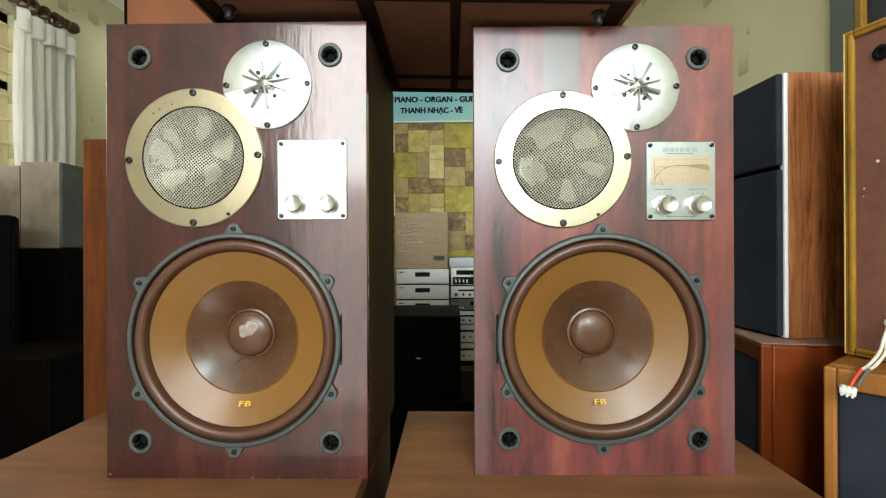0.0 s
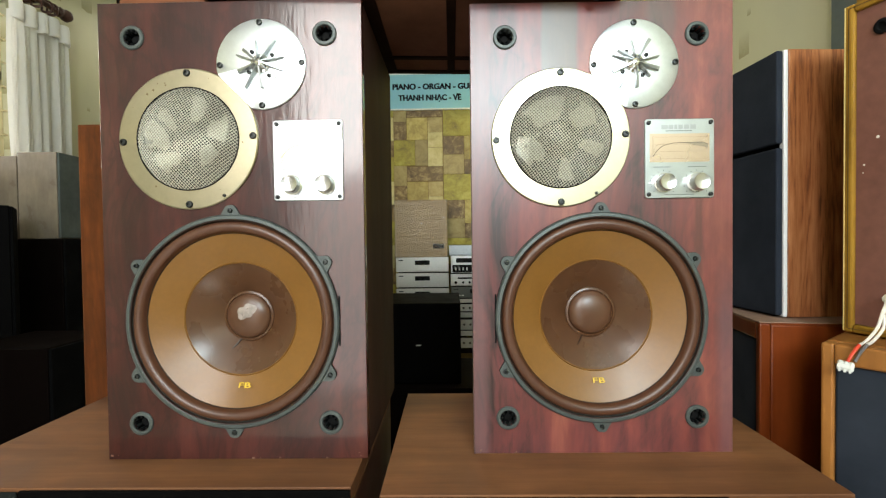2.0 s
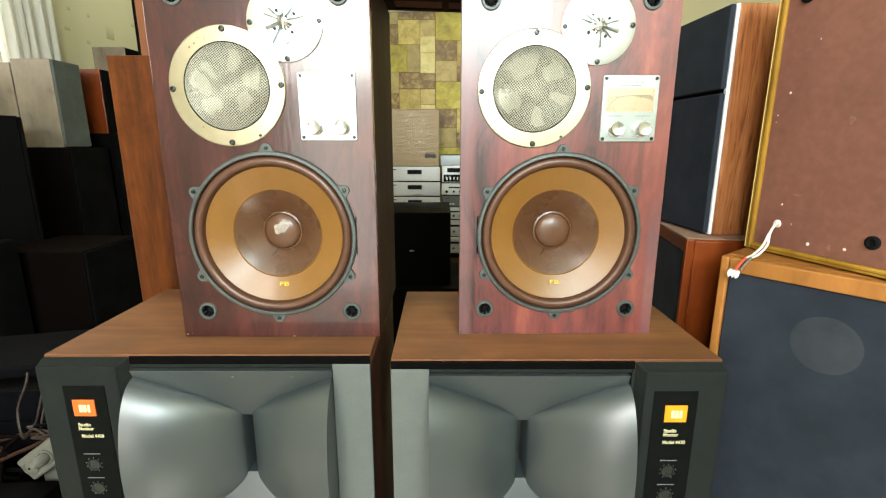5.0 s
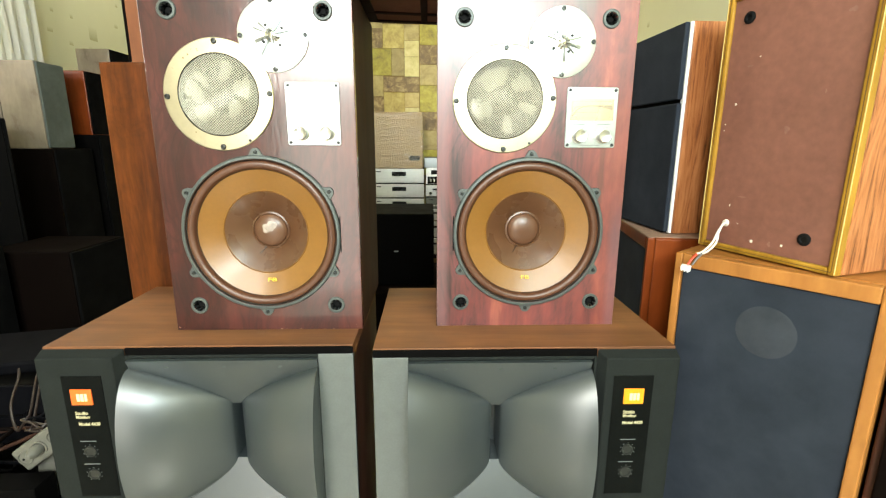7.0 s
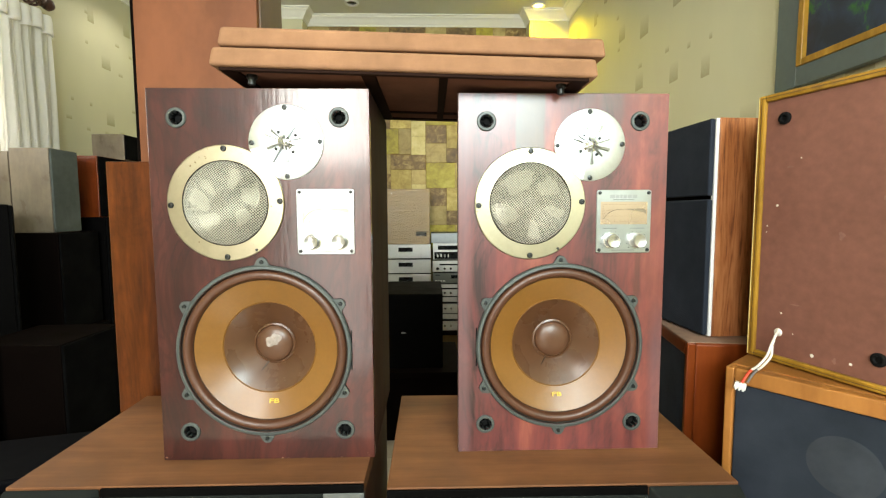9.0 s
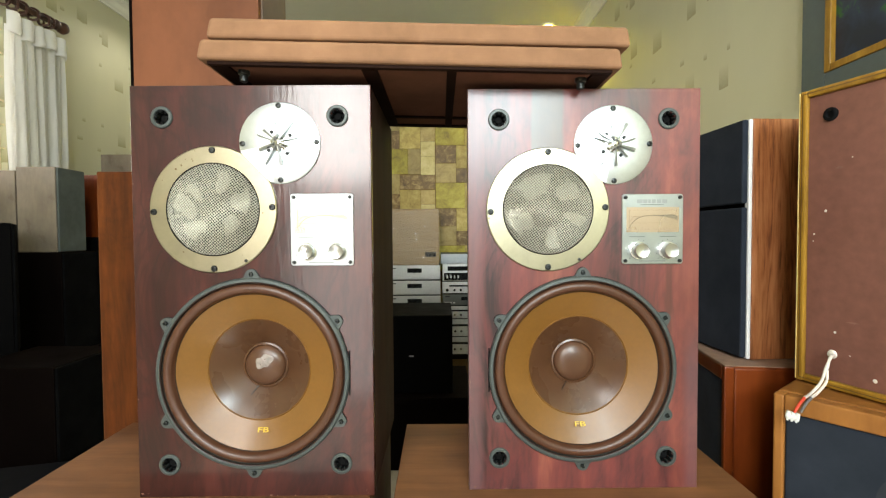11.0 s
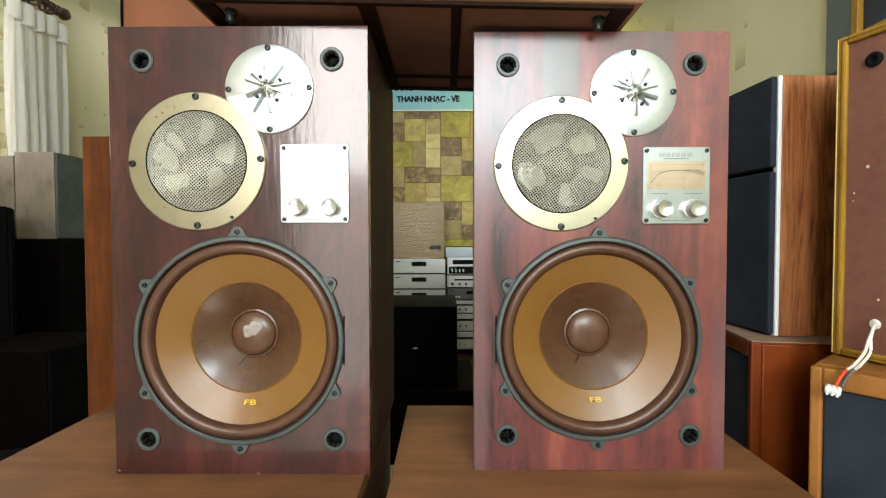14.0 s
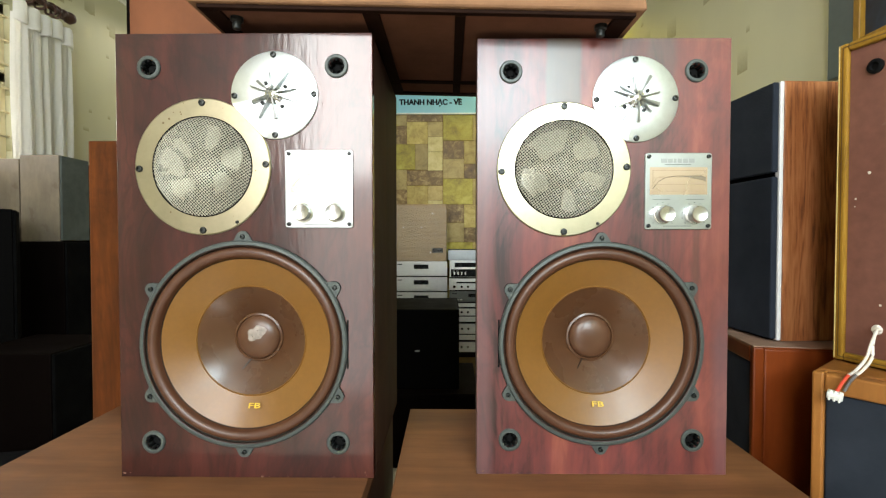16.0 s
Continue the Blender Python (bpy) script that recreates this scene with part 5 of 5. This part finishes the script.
for x0, x1, z0, z1 in ((FW, FW + 0.022, 0.062, PH - 0.062), (PW - FW - 0.022, PW - FW, 0.062, PH - 0.062), (FW + 0.0225, PW - FW - 0.0225, 0.062, 0.084), (FW + 0.0225, PW - FW - 0.0225, PH - 0.084, PH - 0.062)):
    part("gilt_slip", box(x0, x1, -0.031, -0.002, z0, z1, 0.003), M_GILT, pf)
part("canvas", box(FW + 0.020, PW - FW - 0.020, -0.014, -0.001, 0.082, PH - 0.082), M_PICTURE, pf)

# ---- behind the speakers ----
tw = thing("speaker", pose(-0.775, 0.990, 0), "tall orange-brown veneered speaker standing behind a studio monitor", "speaker")
part("cabinet", box(0, 0.42, 0, 0.12, 0, 1.482, 0.003), M_ORANGE, tw)
part("side_seam", box(0.0, 0.42, 0.1202, 0.124, 0.002, 1.48), M_BLACK, tw)
cb = thing("tall_cabinet", pose(-0.772, 1.125, 0), "tall reddish-brown panelled cabinet with grey side", "cabinet")
part("front_panel", box(0, 0.318, 0, 0.018, 0.0, 2.35, 0.001), M_PANEL, cb)
part("carcass", box(-0.003, 0.322, 0.0182, 0.20, 0.0, 2.352, 0.002), M_CARCASS, cb, "grey-brown carcass")
part("edge_strip", box(-0.008, -0.0005, 0.0, 0.018, 0.0, 2.35, 0.001), M_DARK_BROWN, cb)

bb = thing("subwoofer", pose(-0.42, 2.60, 0.42), "black vinyl subwoofer cabinet on a low dark bench", "speaker")
part("cabinet", box(0, 0.485, 0, 0.52, 0, 0.452, 0.006), M_BLACK, bb)
part("badge", box(0.235, 0.262, -0.003, 0, 0.215, 0.221, 0.001), M_SILVER, bb)
bn = thing("bench", pose(-0.55, 2.52, 0), "low dark wooden chest bench under the black subwoofer", "bench")
part("seat_board", box(0, 0.72, 0, 0.65, 0.385, 0.42, 0.003), M_DARK_BROWN, bn)
part("front_panel", box(0.02, 0.70, 0.02, 0.04, 0.0, 0.3848, 0.002), M_DARK_BROWN, bn)
for x in (0.0, 0.701):
    part("side_panel", box(x, x + 0.019, 0.02, 0.63, 0.0, 0.3848, 0.002), M_DARK_BROWN, bn)

# hi-fi stack at the alcove wall
rk = thing("rack", pose(-0.47, 3.79, 0), "dark low rack under a stack of silver decks", "rack")
part("rack_board", box(0, 1.06, 0, 0.34, 0.30, 0.33, 0.003), M_DARK_BROWN, rk)
for x in (0, 1.02):
    part("rack_side", box(x, x + 0.04, 0, 0.34, 0, 0.2998, 0.003), M_DARK_BROWN, rk)


def deck(x, z, w, h, label, face, style):
    d = thing("hifi_deck", pose(x, 3.80, z), label, "hi-fi deck", "stack of hi-fi components")
    part("case", box(0.002, w - 0.002, 0.012, 0.31, 0.010, h, 0.002), M_BLACK, d)
    fc = part("fascia", box(0, w, 0, 0.0118, 0.010, h, 0.003), face, d, "brushed silver front")
    for fx in (0.05, w - 0.05):
        part("foot", revolve([(0.016, 0), (0.018, 0.010)], 0, 0, 12), M_BLACK, d).matrix_local = pose(fx, 0.05, 0.0100, 90)
        part("foot", revolve([(0.016, 0), (0.018, 0.010)], 0, 0, 12), M_BLACK, d).matrix_local = pose(fx, 0.26, 0.0100, 90)
    if style == "cd":
        part("display", box(0.36 * w, 0.64 * w, -0.001, 0.001, 0.52 * h, 0.80 * h), M_DISPLAY, fc)
        part("tray", box(0.34 * w, 0.66 * w, -0.004, 0.0, 0.18 * h, 0.44 * h, 0.001), face, fc)
        for u in (0.04, 0.09, 0.14, 0.20, 0.72, 0.78, 0.84, 0.90):
            part("button", box(u * w, u * w + 0.018, -0.003, 0, 0.26 * h, 0.36 * h, 0.001), M_SILVER, fc)
        part("print_bar", box(0.05 * w, 0.14 * w, -0.0008, 0, 0.78 * h, 0.84 * h), M_PRINT_DARK, fc)
    elif style == "tape":
        part("display", box(0.10 * w, 0.62 * w, -0.001, 0.001, 0.62 * h, 0.86 * h), M_DISPLAY, fc)
        part("cassette_panel", box(0.03 * w, 0.97 * w, -0.002, 0.001, 0.10 * h, 0.50 * h, 0.001), M_DISPLAY, fc, "black cassette panel")
        for u in (0.08, 0.15, 0.22, 0.29, 0.80, 0.87):
            part("key", box(u * w, u * w + 0.012, -0.005, -0.0022, 0.20 * h, 0.36 * h, 0.001), M_SILVER, fc)
        for u in (0.06, 0.13, 0.68, 0.76, 0.84, 0.92):
            part("button", box(u * w, u * w + 0.016, -0.004, 0, 0.3 * h, 0.45 * h, 0.001), M_CHARCOAL, fc)
    else:
        part("slot_strip", box(0.14 * w, 0.60 * w, -0.001, 0.001, 0.62 * h, 0.74 * h), M_DISPLAY, fc)
        for u, r in ((0.10, 0.013), (0.24, 0.010), (0.36, 0.010), (0.72, 0.020), (0.90, 0.014)):
            part("knob", revolve([(r, 0), (r, 0.012), (r * 0.85, 0.014), (0.001, 0.014)], u * w, 0.36 * h, 16), M_CHROME, fc, "", True)
    return d


z = 0.33
for h in (0.125, 0.125, 0.125, 0.125, 0.1255, 0.1290):
    deck(-0.435, z, 0.43, h, "silver disc player with dark display in a stack", M_SILVER, "cd")
    z += h
bxz = z
wbx = thing("carton", pose(-0.440, 3.80, bxz), "brown cardboard carton wrapped in shiny clear film", "carton")
part("carton_body", box(0, 0.428, 0, 0.33, 0, 0.468, 0.012), M_CARDBOARD, wbx)
rnd = random.Random(21)
b = bmesh.new()
FX, FZ = 24, 60
ridge = [[rnd.random() for _ in range(FX + 1)] for _ in range(FZ + 1)]
film = []
for j in range(FZ + 1):
    row = []
    for i in range(FX + 1):
        u, v = i / FX, j / FZ
        pull = 0.0035 * math.sin(44 * v + 3.5 * u + 2.0 * math.sin(6 * v)) + 0.0025 * math.sin(91 * v - 5 * u)
        crush = 0.016 * max(0.0, u - 0.62) * (ridge[j][i] - 0.3) + 0.002 * ridge[j][i]
        row.append(b.verts.new((0.428 * u, -0.011 - pull - crush, 0.004 + 0.46 * v)))
    film.append(row)
for j in range(FZ):
    for i in range(FX):
        a, c, d, e = film[j][i], film[j][i + 1], film[j + 1][i + 1], film[j + 1][i]
        b.faces.new((a, c, d))
        b.faces.new((a, d, e))
fm = part("wrapping_film", b, M_FILM, wbx, "crumpled clear plastic film")
fm.visible_shadow = False
part("shipping_label", box(0.31, 0.40, -0.0015, 0, 0.07, 0.11), M_DARK_BROWN, wbx)
z = 0.33
for i, (h, st, face, lab) in enumerate(((0.15, "amp", M_SILVER, "silver amplifier with knobs in a stack"), (0.15, "amp", M_SILVER, "silver amplifier with knobs in a stack"), (0.11, "amp", M_SILVER, "silver amplifier with knobs in a stack"), (0.10, "cd", M_CHARCOAL, "dark grey tuner in a stack"), (0.105, "amp", M_SILVER, "silver tuner with small knobs in a stack"), (0.15, "tape", M_SILVER, "silver cassette deck with black windows in a stack"))):
    deck(0.008 + 0.004 * (i % 2), z, 0.43, h, lab, face, st)
    z += h
gd = thing("hifi_deck", pose(-0.003, 3.80, z), "pale grey-green receiver on top of a stack", "hi-fi deck", "stack of hi-fi components")
part("case", box(0, 0.44, 0, 0.30, 0, 0.085, 0.003), M_GREY_GRILLE, gd)
part("fascia", box(0.001, 0.439, -0.006, -0.0005, 0.001, 0.084, 0.002), M_ALU_PLATE, gd)

# printed sign on the alcove wall
sg = thing("sign", pose(-0.52, ALCOVE - 0.022, 2.370), "pale blue music lesson sign with dark lettering and white border", "sign")
part("board", box(0.012, 1.188, -0.004, 0.012, 0.012, 0.308), M_SIGN, sg)
for x0, x1, z0, z1 in ((0, 1.2, 0, 0.0118), (0, 1.2, 0.3082, 0.32), (0, 0.0118, 0.012, 0.308), (1.1882, 1.2, 0.012, 0.308)):
    part("border", box(x0, x1, -0.007, 0.012, z0, z1, 0.001), M_SIGN_EDGE, sg)
for shift, proud in ((0.0, -0.0048), (0.0032, -0.0054)):  # printed twice for a heavy stroke
    lettering("sign_lettering", "PIANO - ORGAN - GUITAR", 0.068, M_PRINT_DARK, sg, pose(0.034 + shift, proud, 0.180), 0.825, 0.0022)
    lettering("sign_lettering", "THANH NH\u1ea0C - VE", 0.068, M_PRINT_DARK, sg, pose(0.088 + shift, proud, 0.083), 0.552, 0.0022)
lettering("sign_lettering", "~", 0.05, M_PRINT_DARK, sg, pose(0.600, -0.0048, 0.121), 0.034, 0.002)


# ---- stacks along the left wall; fronts face into the room ----
def side_speaker(x, y, z, w, d, h, side, front, label, name="speaker", turn=0):
    """A box whose cloth front faces right; x is the front's place, y its near edge."""
    s = thing(name, pose(x, y, z, 0, 0, turn), label, "speaker", "speakers stacked along the wall")
    part("cabinet", box(-d, -0.012, 0, w, 0, h, 0.003), side, s)
    part("grille", box(-0.0118, 0, 0.004, w - 0.004, 0.004, h - 0.004, 0.003), front, s)
    return s


side_speaker(-1.992, 2.375, 1.256, 0.19, 0.215, 0.446, M_GREY_SIDE, M_GREY_GRILLE, "small pale grey speaker with grey cloth on a black stack")
side_speaker(-1.96, 2.36, 0.72, 0.29, 0.42, 0.535, M_DARK_BROWN, M_BLACK_CLOTH, "dark brown speaker with black cloth in a stack")
side_speaker(-1.93, 2.33, 0.0, 0.33, 0.44, 0.72, M_DARK_BROWN, M_BLACK_CLOTH, "dark brown floor speaker with black cloth under a stack")
side_speaker(-2.210, 2.385, 1.256, 0.20, 0.14, 0.43, M_GREY_SIDE, M_BLACK_CLOTH, "small grey speaker with dark cloth on a black stack")
side_speaker(-1.90, 2.02, 0.80, 0.24, 0.34, 0.60, M_BLACK, M_BLACK_CLOTH, "black speaker stacked near the window", turn=40)
side_speaker(-1.88, 1.99, 0.0, 0.27, 0.36, 0.80, M_BLACK, M_BLACK_CLOTH, "black floor speaker near the window", turn=40)
side_speaker(-1.97, 2.70, 1.335, 0.50, 0.22, 0.365, M_RED, M_BLACK_CLOTH, "orange-brown speaker with black cloth on a stack")
side_speaker(-1.93, 2.68, 0.66, 0.52, 0.40, 0.675, M_BLACK, M_BLACK_CLOTH, "black speaker in the wall stack")
side_speaker(-1.91, 2.67, 0.0, 0.54, 0.42, 0.66, M_BLACK, M_BLACK_CLOTH, "black floor speaker in the wall stack")
side_speaker(-1.965, 2.95, 1.70, 0.24, 0.215, 0.165, M_GREY_SIDE, M_BLACK_CLOTH, "small pale grey box on the orange-brown speaker")
side_speaker(-1.40, 1.62, 0.0, 0.34, 0.36, 0.86, M_DARK_BROWN, M_BLACK_CLOTH, "dark brown floor speaker with black cloth")
side_speaker(-1.62, 1.25, 0.0, 0.33, 0.36, 0.92, M_BLACK, M_BLACK_CLOTH, "black floor speaker beside a flat black case")

# flat black case and clutter on a low table beside the monitor
tb = thing("side_table", pose(-1.62, 0.62, 0), "low black table with loose equipment", "table")
part("tabletop", box(0, 0.86, 0, 0.62, 0.44, 0.47, 0.003), M_BLACK, tb)
for x in (0.01, 0.80):
    for y in (0.01, 0.56):
        part("leg", box(x, x + 0.05, y, y + 0.05, 0, 0.4398, 0.002), M_BLACK, tb)
for z0, h, dx, ry in ((0.47, 0.10, 0.0, 0), (0.571, 0.085, 0.02, 2)):
    am = thing("amplifier", pose(-1.34 + dx, 0.92, z0, 0, 0, ry), "black amplifier lying on the low table", "amplifier", "black equipment")
    part("case", box(0, 0.44, 0, 0.30, 0, h, 0.003), M_BLACK, am)
    part("fascia", box(0.001, 0.439, -0.010, -0.0003, 0.001, h - 0.001, 0.002), M_BLACK_GLOSS, am)
    for u in (0.06, 0.34, 0.39):
        part("knob", revolve([(0.014, 0), (0.013, 0.015), (0.001, 0.016)], u, h * 0.5, 16, y0=-0.010), M_BLACK_GLOSS, am, "", True)
fl = thing("flat_case", pose(-1.42, 0.90, 0.660, 0, 0, 14), "flat glossy black case on black amplifiers", "case")
part("body", box(0, 0.62, 0, 0.26, 0, 0.035, 0.008), M_BLACK_GLOSS, fl)
part("badge", box(0.52, 0.535, 0.02, 0.032, 0.0352, 0.0362), M_SILVER, fl)
wbx2 = thing("white_box", pose(-0.885, 0.735, 0.47), "dull white box standing on the low table", "box")
part("body", box(0, 0.17, 0, 0.11, 0, 0.120, 0.004), M_GREY_PLASTIC, wbx2)
part("lid_seam", box(0.001, 0.169, -0.0006, 0.004, 0.088, 0.0895), M_CABLE_GREY, wbx2)
ps = thing("power_strip", pose(-0.912, 0.706, 0.604, 0, -36, 0), "dusty white power strip leaning on a white box", "power strip")
part("body", box(0, 0.19, 0, 0.028, -0.056, 0, 0.005), M_GREY_PLASTIC, ps)
for u in (0.022, 0.066, 0.110):
    sk = part("socket", revolve([(0.017, 0.0), (0.017, 0.003), (0.0145, 0.0035), (0.0135, 0.0005), (0.001, 0.0005)], u, -0.028, 20), M_GREY_PLASTIC, ps, "", True)
    for dx in (-0.006, 0.006):
        part("socket_hole", revolve([(0.0026, 0.0006), (0.0026, 0.0016), (0.0005, 0.0014)], u + dx, -0.028, 10), M_HOLE, sk)
part("plug", revolve([(0.0125, 0.003), (0.0125, 0.020), (0.010, 0.026), (0.005, 0.034), (0.001, 0.035)], 0.066, -0.028, 18), M_GREY_PLASTIC, ps, "white plug in a socket", True)
sb2 = thing("amplifier", pose(-0.985, 0.640, 0.47, 0, 0, 3), "small black box with pale edge lines on the low table", "amplifier", "black equipment")
part("case", box(0, 0.165, 0.0, 0.062, 0, 0.088, 0.003), M_BLACK, sb2)
part("front_line", box(0.004, 0.160, -0.0012, 0.001, 0.060, 0.0612), M_PLATE_PRINT, sb2)
for k in range(5):
    u = (0.0, 0.055, 0.070, 0.118, 0.128)[k]
    cbl = thing("cable", pose(0, 0, 0), "brown cable looping from black case to power strip", "cable", "tangle of cables")
    ctrl = [(-1.06 + u, 0.930, 0.700), (-1.01 + u * 0.8, 0.870, 0.704), (-0.975 + u * 0.9, 0.800 - 0.012 * k, 0.672 - 0.020 * (k % 3)), (-0.945 + u * 0.3, 0.770, 0.622 + 0.026 * (k % 2)), (-0.900 + u * 0.9, 0.758, 0.652 - 0.016 * k), (-0.820, 0.740, 0.592)]
    part("cord", tube(curve_points(ctrl, 6), 0.0030, 6), (M_CABLE_BROWN, M_BLACK_GLOSS)[k == 3], cbl, "", True)
sm = thing("amplifier", pose(-1.16, 0.63, 0.47, 0, 0, 12), "small black amplifier box on the low table", "amplifier", "black equipment")
part("case", box(0, 0.17, 0, 0.14, 0, 0.075, 0.003), M_BLACK, sm)
part("fascia", box(0.001, 0.169, -0.008, -0.0003, 0.001, 0.074, 0.002), M_BLACK_GLOSS, sm)
rnd = random.Random(3)
for k in range(14):
    cbx, cby = -1.30 + 0.36 * rnd.random(), 0.68 + 0.18 * rnd.random()
    pts = [(cbx, cby, 0.478)]
    for i in range(6):
        a = 1.1 * i + k
        pts.append((cbx + 0.11 * math.cos(a) * rnd.random(), cby + 0.07 * math.sin(a), 0.485 + 0.016 * i * rnd.random() + 0.009 * k))
    cbl = thing("cable", pose(0, 0, 0), "tangled dark cable lying on the low table", "cable", "tangle of cables")
    part("cord", tube(curve_points(pts, 6), 0.0045, 6), (M_BLACK_GLOSS, M_DARK_BROWN, M_BLACK, M_ROSE_SIDE)[k % 4], cbl, "", True)

# ---- stone blocks of the alcove wall ----
# one repeat of the printed pattern in units of 1.68 mm: left, right, bottom, top, kind of stone
UNIT, PITCH_X, PITCH_Z = 0.00168, 620, 337
LAYOUT = ((258, 370, 217, 335, 1), (370, 448, 257, 335, 4), (370, 448, 177, 257, 3), (370, 448, 77, 177, 3), (302, 370, 80, 217, 4), (190, 302, 82, 217, 0),
          (258, 448, 0, 77, 2), (190, 258, -24, 82, 4), (190, 258, 217, 313, 2), (450, 608, 235, 372, 0), (608, 720, 235, 372, 1), (450, 561, 139, 235, 2),
          (561, 720, 112, 235, 1), (450, 561, 35, 139, 4), (561, 720, 35, 112, 2), (100, 190, 0, 130, 0), (100, 190, 130, 215, 2), (100, 190, 215, 337, 3))
block_mesh = {}
for rx in (-1, 0, 1):
    for rz in (-2, -1, 0, 1, 2):
        for u0, u1, v0, v1, kind in LAYOUT:
            x0, x1 = [min(max(-0.046 + UNIT * (u - 449 + rx * PITCH_X), XL + 0.002), XR - 0.002) for u in (u0, u1)]
            z0, z1 = [min(1.747 + UNIT * (v + rz * PITCH_Z), CEIL - 0.03) for v in (v0, v1)]
            if x1 - x0 < 0.02 or z1 - z0 < 0.02:
                continue
            key = (round(x1 - x0, 3), round(z1 - z0, 3), kind)
            if key not in block_mesh:
                me = bpy.data.meshes.new("stone_block")
                b = box(0.0013, x1 - x0 - 0.0013, -0.004, 0, 0.0013, z1 - z0 - 0.0013, 0.0015, None, 1)
                b.to_mesh(me)
                b.free()
                me.materials.append(M_STONES[kind])
                block_mesh[key] = me
            ob = new("stone_block", block_mesh[key])
            ob.parent = wall_back
            ob.matrix_local = pose(x0, ALCOVE - 0.0005, z0)

# ---- floor tiles ----
TILE = 0.5
tile_mesh = bpy.data.meshes.new("floor_tile")
b = box(0.0015, TILE - 0.0015, 0.0015, TILE - 0.0015, -0.012, 0, 0.001, None, 1)
b.to_mesh(tile_mesh)
b.free()
tile_mesh.materials.append(M_FLOOR)
for i in range(7):
    for j in range(12):
        ob = new("floor_tile", tile_mesh)
        ob.parent = floor
        ob.matrix_local = pose(WALL_L + 0.05 + i * TILE, FRONT + 0.15 + j * TILE, 0)
